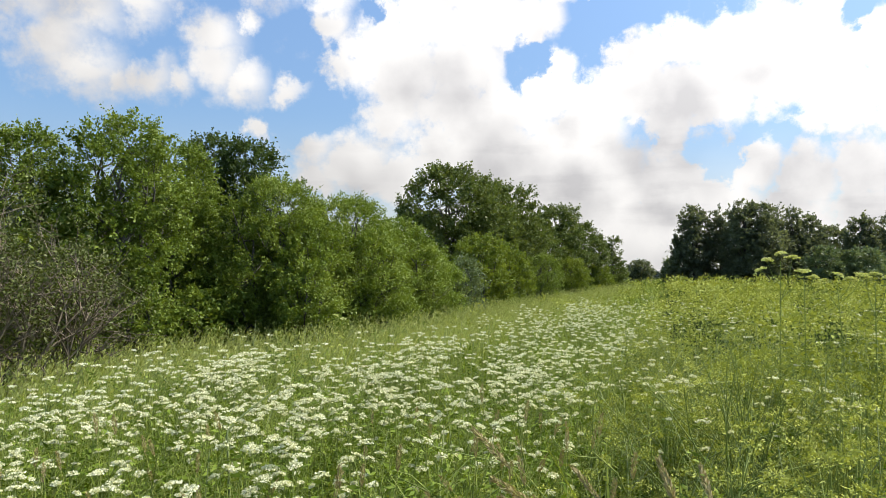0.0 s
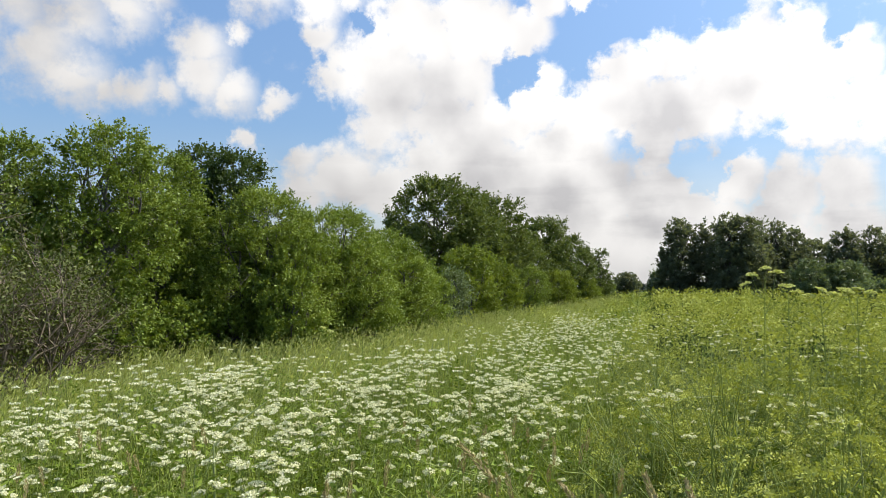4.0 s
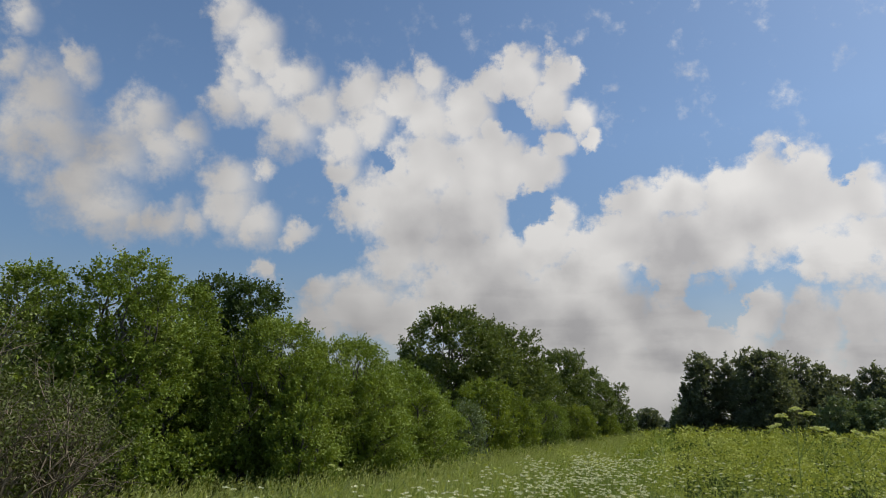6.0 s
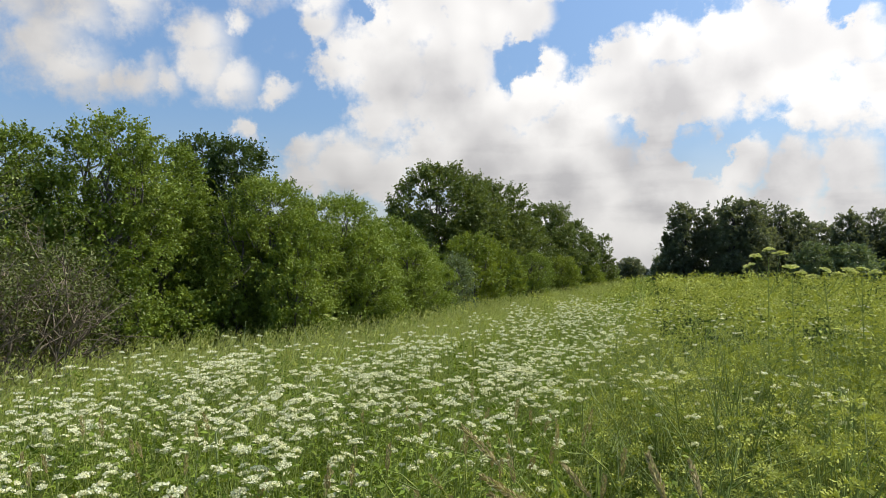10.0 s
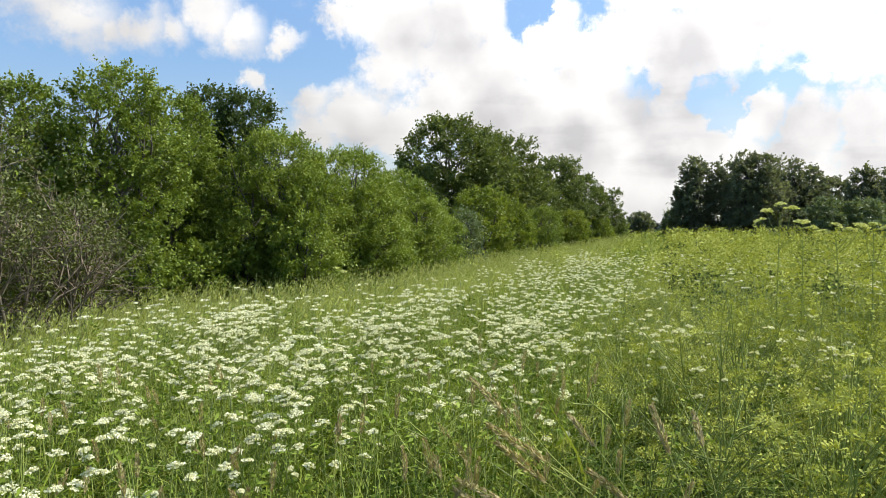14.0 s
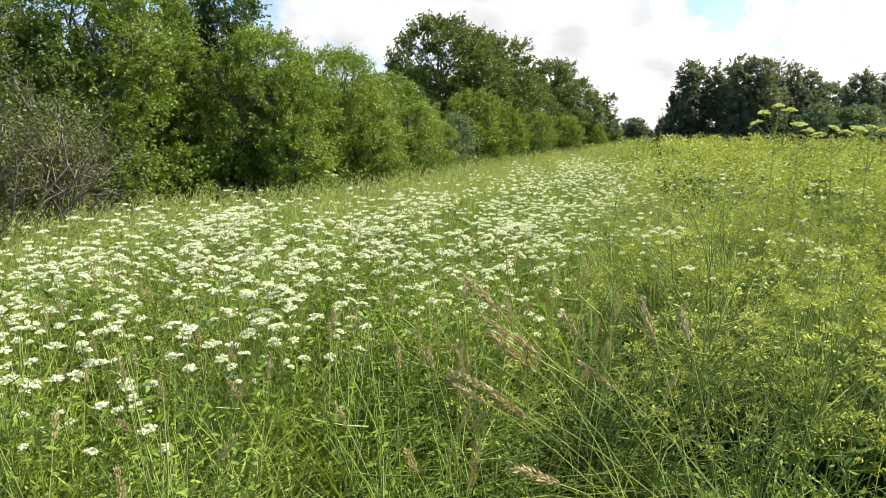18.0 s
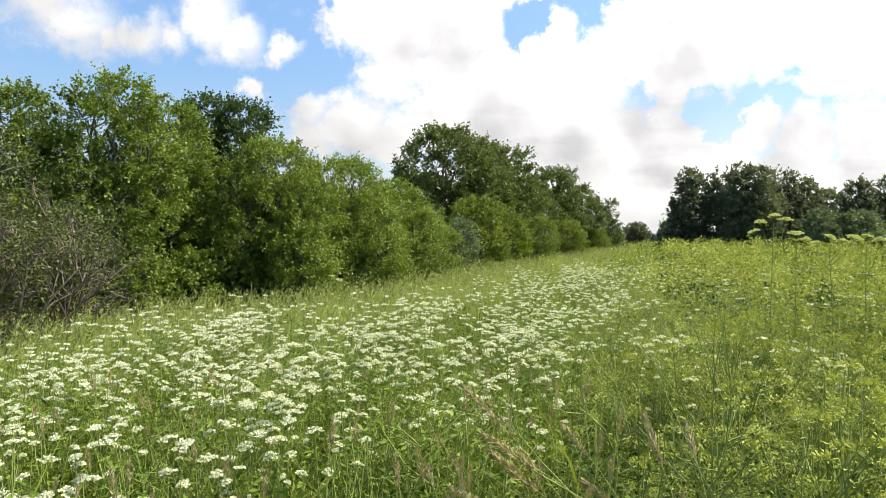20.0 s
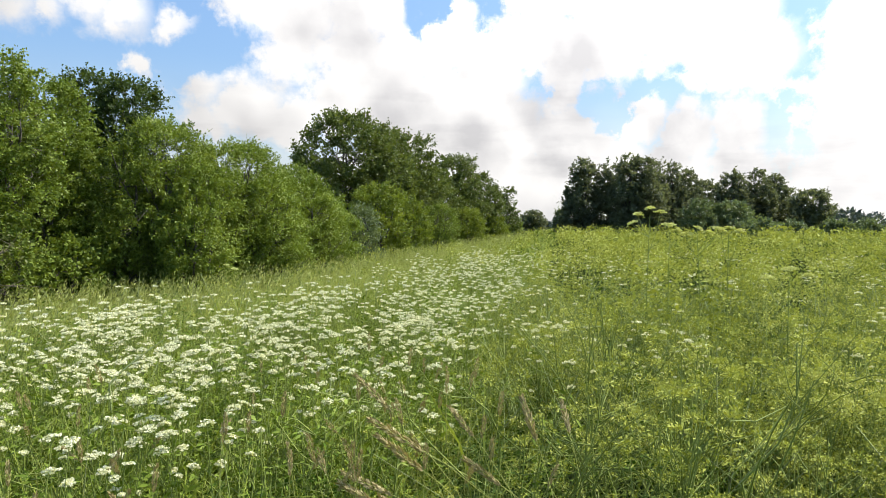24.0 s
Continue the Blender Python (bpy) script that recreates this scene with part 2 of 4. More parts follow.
sun = new("sun", bpy.data.lights.new("sun", "SUN"))
sun.data.energy, sun.data.angle, sun.data.color = 5.0, radians(0.53), (1.0, 0.95, 0.87)
_h, _e = radians(SUN_HEADING), radians(SUN_HEIGHT)
sun.matrix_basis = look((60 * math.sin(_h) * math.cos(_e), 60 * math.cos(_h) * math.cos(_e), 60 * math.sin(_e)), (0, 0, 0))


# ---------------------------------------------------------------- materials
def material(name):
    m = bpy.data.materials.new(name)
    m.use_nodes = True
    t = m.node_tree
    t.nodes.clear()
    return m, t


def ramp(t, fac, stops):
    n = node(t, "ShaderNodeValToRGB", [(0, fac)])
    e = n.color_ramp.elements
    while len(e) < len(stops):
        e.new(0.5)
    for el, (p, c) in zip(e, stops):
        el.position, el.color = p, (*c, 1)
    return n.outputs[0]


def foliage(name, dark, mid, light, glow=0.4, gloss=0.45, patch=1.2, shine=0.2, drift_by=0.9, each=0.42):
    """Leaf surface: every leaf its own shade, broad drifts of colour, light that shines through."""
    m, t = material(name)
    island = node(t, "ShaderNodeNewGeometry").outputs["Random Per Island"]
    pos = node(t, "ShaderNodeNewGeometry").outputs["Position"]
    drift = node(t, "ShaderNodeTexNoise", [("Vector", pos), ("Scale", patch), ("Detail", 3.0)]).outputs["Fac"]
    vein = node(t, "ShaderNodeTexNoise", [("Vector", pos), ("Scale", 90.0), ("Detail", 2.0)]).outputs["Fac"]
    f = mth(t, "MULTIPLY_ADD", island, each, mth(t, "MULTIPLY_ADD", drift, drift_by, mth(t, "MULTIPLY_ADD", vein, 0.2, 0.4 - each / 2 - drift_by / 2)), clamp=True)
    col = ramp(t, f, [(0.0, dark), (0.5, mid), (1.0, light)])
    body = node(t, "ShaderNodeBsdfPrincipled", [("Base Color", col), ("Roughness", gloss), ("Specular IOR Level", shine)]).outputs[0]
    glow_col = node(t, "ShaderNodeMix", [(0, 1.0), (6, col), (7, (1.3, 1.25, 0.55, 1))], data_type="RGBA", blend_type="MULTIPLY").outputs[2]
    lit = node(t, "ShaderNodeBsdfTranslucent", [("Color", glow_col)]).outputs[0]
    mix = node(t, "ShaderNodeMixShader", [(0, glow), (1, body), (2, lit)]).outputs[0]
    node(t, "ShaderNodeOutputMaterial", [(0, mix)])
    return m


def bark(name, dark, light, scale=14.0):
    m, t = material(name)
    pos = node(t, "ShaderNodeTexCoord").outputs["Object"]
    stretched = node(t, "ShaderNodeMapping", [(0, pos), (3, (1.0, 1.0, 0.25))]).outputs[0]
    a = node(t, "ShaderNodeTexNoise", [("Vector", stretched), ("Scale", scale), ("Detail", 6.0), ("Roughness", 0.65)]).outputs["Fac"]
    b = node(t, "ShaderNodeTexNoise", [("Vector", pos), ("Scale", 2.0), ("Detail", 2.0)]).outputs["Fac"]
    f = mth(t, "MULTIPLY_ADD", a, 1.1, mth(t, "MULTIPLY_ADD", b, 0.7, -0.4), clamp=True)
    col = ramp(t, f, [(0.2, dark), (0.8, light)])
    bump = node(t, "ShaderNodeBump", [("Strength", 0.5), ("Distance", 0.01), ("Height", a)]).outputs[0]
    p = node(t, "ShaderNodeBsdfPrincipled", [("Base Color", col), ("Roughness", 0.85), ("Normal", bump)])
    node(t, "ShaderNodeOutputMaterial", [(0, p.outputs[0])])
    return m


def soil():
    """Meadow floor: low moss and leaf litter, greener and yellower in drifts."""
    m, t = material("meadow_floor")
    pos = node(t, "ShaderNodeTexCoord").outputs["Object"]
    a = node(t, "ShaderNodeTexNoise", [("Vector", pos), ("Scale", 0.07), ("Detail", 4.0)]).outputs["Fac"]
    b = node(t, "ShaderNodeTexNoise", [("Vector", pos), ("Scale", 9.0), ("Detail", 6.0), ("Roughness", 0.7)]).outputs["Fac"]
    f = mth(t, "MULTIPLY_ADD", a, 0.8, mth(t, "MULTIPLY_ADD", b, 0.9, -0.4), clamp=True)
    col = ramp(t, f, [(0.1, (0.012, 0.018, 0.006)), (0.5, (0.026, 0.038, 0.011)), (0.9, (0.055, 0.075, 0.022))])
    bump = node(t, "ShaderNodeBump", [("Strength", 0.8), ("Distance", 0.05), ("Height", b)]).outputs[0]
    p = node(t, "ShaderNodeBsdfPrincipled", [("Base Color", col), ("Roughness", 0.95), ("Specular IOR Level", 0.0), ("Normal", bump)])
    node(t, "ShaderNodeOutputMaterial", [(0, p.outputs[0])])
    return m


M_SOIL = soil()
M_GRASS = foliage("grass_blade", (0.1, 0.145, 0.018), (0.24, 0.305, 0.04), (0.46, 0.5, 0.12), 0.3, 0.45, 1.5, 0.1, 1.2)
M_PALE = foliage("dry_grass", (0.26, 0.29, 0.075), (0.41, 0.44, 0.14), (0.56, 0.57, 0.24), 0.38, 0.5)
M_SEED = foliage("seed_head", (0.25, 0.2, 0.09), (0.39, 0.325, 0.16), (0.54, 0.47, 0.27), 0.2, 0.8, 5.0, 0.05)
M_HERB = foliage("herb_leaf", (0.18, 0.21, 0.028), (0.4, 0.435, 0.085), (0.6, 0.61, 0.2), 0.22, 0.6, 1.6, 0.05, 1.5, 0.24)
# herb leaf darkened in colour for the shade low inside the plants
M_HERBSHADE = foliage("herb_leaf_shaded", (0.035, 0.07, 0.01), (0.085, 0.145, 0.02), (0.2, 0.28, 0.05), 0.2, 0.6, 1.5, 0.03, 1.2)
M_MEADOW = foliage("meadow_leaf", (0.075, 0.125, 0.015), (0.175, 0.245, 0.031), (0.33, 0.4, 0.085), 0.26, 0.5, 1.5, 0.08, 1.2)
# leaf for the hollow, shade of overhanging plants put into its dark green
M_HOLLOWSHADE = foliage("hollow_leaf_shaded", (0.028, 0.055, 0.012), (0.065, 0.112, 0.02), (0.14, 0.2, 0.045), 0.2, 0.5, 1.5, 0.06)
M_STALK = foliage("green_stalk", (0.13, 0.175, 0.035), (0.25, 0.305, 0.07), (0.37, 0.42, 0.12), 0.1, 0.45, 3.0)
M_STRAW = foliage("pale_stalk", (0.2, 0.24, 0.09), (0.28, 0.33, 0.13), (0.36, 0.4, 0.18), 0.1, 0.5, 3.0)
M_PETAL = foliage("white_petal", (0.6, 0.61, 0.42), (0.76, 0.76, 0.58), (0.84, 0.83, 0.7), 0.3, 0.6, 6.0, 0.1)
M_UMBEL = foliage("green_umbel", (0.46, 0.5, 0.2), (0.6, 0.63, 0.3), (0.72, 0.73, 0.44), 0.35, 0.6, 6.0, 0.08)
M_LEAF = foliage("birch_leaf", (0.075, 0.115, 0.019), (0.175, 0.24, 0.038), (0.33, 0.39, 0.1), 0.28, 0.45, 0.9, 0.2)
M_ALDER = foliage("alder_leaf", (0.038, 0.065, 0.018), (0.075, 0.115, 0.03), (0.14, 0.185, 0.062), 0.3, 0.4, 0.9)
M_WILLOW = foliage("willow_leaf", (0.08, 0.12, 0.018), (0.185, 0.25, 0.037), (0.34, 0.4, 0.095), 0.28, 0.45, 0.9, 0.2)
M_GREYWIL = foliage("grey_willow_leaf", (0.1, 0.14, 0.065), (0.165, 0.215, 0.1), (0.26, 0.3, 0.17), 0.3, 0.45, 1.2)
M_YELLOW = foliage("young_leaf", (0.095, 0.135, 0.02), (0.175, 0.228, 0.035), (0.29, 0.335, 0.075), 0.38, 0.4, 0.9)
M_OAK = foliage("aspen_leaf", (0.06, 0.085, 0.022), (0.125, 0.165, 0.045), (0.225, 0.265, 0.095), 0.34, 0.42, 0.4)
# greyed and lightened: the haze of the air is put into the colour
M_FOREST = foliage("far_leaf_hazed", (0.085, 0.105, 0.075), (0.15, 0.175, 0.11), (0.235, 0.26, 0.16), 0.42, 0.5, 0.3)
M_OLIVE = foliage("sparse_leaf", (0.055, 0.07, 0.016), (0.1, 0.12, 0.03), (0.165, 0.18, 0.055), 0.22, 0.5)
# leaf colour paled and blued to paint in haze on the horizon
M_DISTANT = foliage("leaf_haze_tinted", (0.085, 0.11, 0.105), (0.11, 0.14, 0.13), (0.14, 0.17, 0.15), 0.2, 0.7, 0.02)
M_BARK = bark("grey_bark", (0.035, 0.03, 0.024), (0.13, 0.115, 0.09))
M_BIRCH = bark("pale_bark", (0.04, 0.036, 0.03), (0.19, 0.175, 0.145), 9.0)
M_DEAD = bark("weathered_twig", (0.035, 0.028, 0.018), (0.33, 0.265, 0.18), 20.0)


# ---------------------------------------------------------------- geometry helpers
class Pile:
    """Collects faces by material, then makes one mesh of them."""

    def __init__(self):
        self.v, self.f, self.m, self.n = [], [], [], 0

    def add(self, v, f, mat=0):
        self.v.append(np.asarray(v, float))
        self.f.append((np.asarray(f) + self.n, mat))
        self.n += len(v)
        return self

    def mesh(self, name, mats, smooth=False):
        me = bpy.data.meshes.new(name)
        v = np.concatenate(self.v)
        me.vertices.add(len(v))
        me.vertices.foreach_set("co", v.ravel())
        loops = np.concatenate([f.ravel() for f, _ in self.f])
        sizes = np.concatenate([np.full(len(f), f.shape[1]) for f, _ in self.f])
        me.loops.add(len(loops))
        me.loops.foreach_set("vertex_index", loops.astype(np.int32))
        me.polygons.add(len(sizes))
        me.polygons.foreach_set("loop_start", np.concatenate([[0], np.cumsum(sizes)[:-1]]).astype(np.int32))
        me.polygons.foreach_set("material_index", np.concatenate([np.full(len(f), k) for f, k in self.f]).astype(np.int32))
        if smooth:
            me.polygons.foreach_set("use_smooth", np.ones(len(sizes), bool))
        for m in mats:
            me.materials.append(m)
        me.update(calc_edges=True)
        return me


def part(name, pile, mats, parent=None, label="", smooth=False):
    ob = new(name, pile.mesh(name, mats if isinstance(mats, list) else [mats], smooth))
    ob.parent = parent
    return tagged(ob, label)


def unit(v):
    return v / np.maximum(np.linalg.norm(v, axis=-1, keepdims=True), 1e-9)


def tubes(paths, radii, sides=4):
    """Tapered tubes along paths (n, k, 3) with radii (n, k)."""
    n, k, _ = paths.shape
    tan = unit(np.gradient(paths, axis=1))
    ref = np.where(np.abs(tan[:, :1, 2:3]) > 0.8, np.array([1.0, 0.2, 0.0]), np.array([0.0, 0.0, 1.0]))
    u = unit(np.cross(tan, np.broadcast_to(ref, tan.shape)))
    w = np.cross(tan, u)
    a = np.arange(sides) * 2 * np.pi / sides
    ring = paths[:, :, None] + radii[:, :, None, None] * (u[:, :, None] * np.cos(a)[:, None] + w[:, :, None] * np.sin(a)[:, None])
    idx = np.arange(n * k * sides).reshape(n, k, sides)
    nxt = np.roll(idx, -1, axis=2)
    f = np.stack([idx[:, :-1], nxt[:, :-1], nxt[:, 1:], idx[:, 1:]], -1).reshape(-1, 4)
    return ring.reshape(-1, 3), f


def blades(root, height, lean, bend, width, segs, rng):
    """Curved grass blades: root (n, 3), lean a heading in radians, bend how far the tip hangs over."""
    n = len(root)
    t = np.linspace(0, 1, segs + 1)
    way = np.stack([np.sin(lean), np.cos(lean), np.zeros(n)], 1)
    turn = lean + rng.uniform(0.6, 2.5, n)
    side = np.stack([np.sin(turn), np.cos(turn), np.zeros(n)], 1)
    mid = root[:, None] + (bend * height)[:, None, None] * (t ** 1.8)[None, :, None] * way[:, None]
    mid[:, :, 2] += height[:, None] * (t[None] - 0.45 * np.minimum(bend, 1.2)[:, None] * t[None] ** 2.4)
    w = (width[:, None] * (1 - 0.93 * t[None] ** 1.6))[:, :, None] * side[:, None] * 0.5
    v = np.stack([mid - w, mid + w], 2)
    idx = np.arange(n * (segs + 1) * 2).reshape(n, segs + 1, 2)
    f = np.stack([idx[:, :-1, 0], idx[:, :-1, 1], idx[:, 1:, 1], idx[:, 1:, 0]], -1).reshape(-1, 4)
    return v.reshape(-1, 3), f


def leaves(at, way, length, width, rng, fold=0.15, flat=0.0):
    """Pointed leaves, each a folded lozenge; flat turns their faces to the sky."""
    n = len(at)
    way = unit(way)
    side = unit(np.cross(way, rng.normal(size=(n, 3)) + np.array([0.0, 0.0, flat])))
    nor = np.cross(side, way)
    mid = at + way * (length * rng.uniform(0.38, 0.55, n))[:, None] + nor * (fold * width)[:, None]
    hw = (width * 0.5)[:, None] * side
    v = np.stack([at, mid + hw, at + way * length[:, None], mid - hw], 1)
    return v.reshape(-1, 3), np.arange(4 * n).reshape(n, 4)


def smooth_step(x, a, b):
    t = np.clip((x - a) / (b - a), 0, 1)
    return t * t * (3 - 2 * t)


HEDGE_FOOT, ALONG, ACROSS = np.array([-6.5, 10.0]), np.array([0.3215, 0.9469]), np.array([0.9469, -0.3215])


def strip(x, y):
    """Metres out from the hedge's foot into the meadow, and metres along it."""
    p = np.stack([np.asarray(x, float), np.asarray(y, float)], -1) - HEDGE_FOOT
    return p @ ACROSS, p @ ALONG


def lie(x, y):
    """The lie of the land: it falls half a metre to the hedge and swells a little far out."""
    s, _ = strip(x, y)
    r = np.hypot(x, y)
    swell = 0.45 * smooth_step(r, 45, 120) + 0.05 * np.sin(np.asarray(x) * 0.9 + 1) * np.sin(np.asarray(y) * 0.7)
    return -0.5 * (1 - smooth_step(s, 0, 7)) + swell


def on_ground(x, y):
    return np.stack([x, y, lie(x, y)], 1)


def bearing(a, r):
    return r * math.sin(radians(a)), r * math.cos(radians(a))


# ---------------------------------------------------------------- ground
def build_ground():
    rings = np.concatenate([np.linspace(0.0, 20, 45)[1:], np.geomspace(20.5, 4000, 60)])
    a = np.linspace(0, 2 * np.pi, 121)[:-1]
    x = np.concatenate([[0], (rings[:, None] * np.sin(a)).ravel()])
    y = np.concatenate([[0], (rings[:, None] * np.cos(a)).ravel()])
    idx = 1 + np.arange(len(rings) * 120).reshape(-1, 120)
    nxt = np.roll(idx, -1, axis=1)
    p = Pile().add(on_ground(x, y), np.stack([idx[:-1], idx[1:], nxt[1:], nxt[:-1]], -1).reshape(-1, 4))
    p.f.append((np.stack([np.zeros(120, int), idx[0], nxt[0]], -1), 0))
    ob = part("ground", p, M_SOIL, smooth=True)
    tagged(ob, "rough meadow ground falling gently to the hedge", "ground", kind="structure")


build_ground()


# ---------------------------------------------------------------- trees
LEFT_TREES = [
    ("tree", -32.3, 17.0, 10.88, 0.90), ("tree", -26.0, 16.5, 12.56, 1.16), ("tree", -22.2, 18.0, 10.66, 1.00)]
DARK_TREES = [
    ("alder", -19.3, 21.0, 11.59, 0.67), ("alder", -16.2, 20.5, 11.25, 0.78)]
HEDGE_TREES = [
    ("under", -24.6, 15.8, -0.6, 0.7), ("under", -20.6, 16.4, -1.0, 0.7), ("under", -17.0, 17.2, -0.6, 0.7),
    ("under", -22.5, 18.5, 0.6, 1.1), ("under", -18.6, 19.0, -0.2, 1.1), ("under", -26.6, 17.0, 0.2, 0.9),
    ("bush", -14.0, 18.0, 8.27, 1.77), ("bush", -8.8, 19.0, 6.81, 2.00), ("bush", -4.5, 21.5, 5.14, 1.83),
    ("bush", -1.6, 23.0, 2.87, 1.47), ("bush", -6.4, 18.2, 3.6, 1.2), ("bush", -11.2, 17.0, 4.9, 1.1), ("bush", -11.5, 16.0, 1.56, 0.73), ("bush", -30.6, 14.0, 0.25, 0.64),
    ("grey", 1.9, 26.0, 1.74, 0.71), ("yellow", 3.2, 31.0, 3.58, 1.44), ("yellow", 5.6, 34.0, 2.60, 1.28),
    ("bush", 8.5, 42.0, 1.85, 1.39), ("yellow", 10.9, 55.0, 1.50, 1.57), ("yellow", 13.0, 68.0, 0.86, 1.91), ("bush", 14.6, 84.0, 0.85, 1.60),
    ("dark", 16.6, 118.0, 1.30, 2.20)]
BACK_TREES = [
    ("thicket", -35.6, 17.0, 6.16, 1.10), ("thicket", -31.6, 16.0, 4.39, 1.13), ("thicket", -27.1, 20.0, 4.57, 1.54), ("thicket", -18.0, 23.0, 4.85, 2.00),
    ("thicket", -12.6, 24.0, 4.96, 1.98), ("thicket", -7.0, 26.0, 3.59, 2.20), ("thicket", -2.1, 29.0, 2.63, 1.98)]
BIG_TREES = [
    ("oak", 0.6, 42.0, 9.56, 3.27), ("oak", 5.9, 47.0, 7.95, 2.28), ("oak", 4.0, 45.0, 8.26, 1.89), ("oak", 9.9, 58.0, 6.12, 2.28),
    ("oak", 8.0, 53.0, 4.97, 1.76), ("oak", 12.1, 68.0, 4.52, 1.87), ("thin", 14.4, 80.0, 3.21, 1.52), ("thin", 13.3, 76.0, 3.46, 1.22)]
FOREST_TREES = [
    ("forest", 20.8, 90.0, 5.64, 1.98), ("forest", 22.9, 91.0, 5.47, 1.95), ("forest", 24.4, 88.0, 6.10, 1.84), ("forest", 25.7, 89.0, 5.69, 1.82),
    ("forest", 19.7, 91.0, 3.33, 1.23), ("forest", 26.5, 93.0, 5.43, 1.51), ("forest", 27.7, 95.0, 5.16, 1.50), ("small", 18.9, 94.0, 1.28, 0.71),
    ("forest", 28.9, 97.0, 4.60, 1.73), ("forest", 30.4, 108.0, 3.76, 2.83), ("forest", 32.4, 104.0, 4.47, 2.20), ("forest", 34.2, 106.0, 4.47, 1.89),
    ("forest", 35.3, 109.0, 4.09, 1.91), ("round", 37.9, 104.0, 2.96, 2.53), ("forest", 36.4, 114.0, 2.90, 1.36)]
FRONT_TREES = [
    ("small", 32.3, 88.0, 1.99, 2.24), ("small", 29.8, 86.0, 2.23, 2.02), ("low", 34.3, 84.0, 0.66, 2.58), ("low", 36.9, 90.0, 0.41, 1.18),
    ("low", 39.6, 92.0, 0.63, 1.83), ("low", 41.4, 95.0, 0.56, 1.70)]

# crown outline, leaf length, width, material, bark, leaves per square metre of crown shell, crown foot as a share of the height, radius of a tuft of shoots
KINDS = {
    "tree": ("egg", 0.066, 0.047, M_LEAF, M_BIRCH, 640, 0.22, 0.27),
    "alder": ("egg", 0.08, 0.062, M_ALDER, M_BARK, 520, 0.15, 0.3),
    "bush": ("dome", 0.082, 0.034, M_WILLOW, M_BARK, 480, 0.03, 0.25),
    "thicket": ("dome", 0.15, 0.085, M_WILLOW, M_BARK, 90, 0.03, 0.4),
    "under": ("dome", 0.09, 0.055, M_LEAF, M_BARK, 260, 0.03, 0.25),
    "grey": ("dome", 0.09, 0.042, M_GREYWIL, M_BARK, 420, 0.03, 0.22),
    "yellow": ("dome", 0.13, 0.072, M_YELLOW, M_BARK, 210, 0.02, 0.32),
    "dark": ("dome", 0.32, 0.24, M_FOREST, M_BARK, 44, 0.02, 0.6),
    "oak": ("egg", 0.16, 0.118, M_OAK, M_BARK, 112, 0.04, 0.5),
    "thin": ("spire", 0.2, 0.14, M_OAK, M_BARK, 74, 0.06, 0.5),
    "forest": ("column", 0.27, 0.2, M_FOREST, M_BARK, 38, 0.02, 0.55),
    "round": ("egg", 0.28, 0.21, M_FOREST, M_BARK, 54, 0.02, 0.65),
    "small": ("dome", 0.28, 0.19, M_GREYWIL, M_BARK, 50, 0.02, 0.6),
    "low": ("dome", 0.28, 0.19, M_GREYWIL, M_BARK, 50, 0.02, 0.5),
}
PROFILE = {
    "egg": lambda t: np.sin(np.pi * np.clip(0.12 + 0.8 * t, 0, 1)) ** 0.7,
    "dome": lambda t: np.sqrt(np.clip(1 - (t * 0.97) ** 2, 0, 1)) * (0.8 + 0.2 * np.sin(np.pi * t)),
    "spire": lambda t: 1.0 - 0.85 * t,
    "column": lambda t: np.clip(1.15 - t ** 2.2, 0.25, 1.0),
}


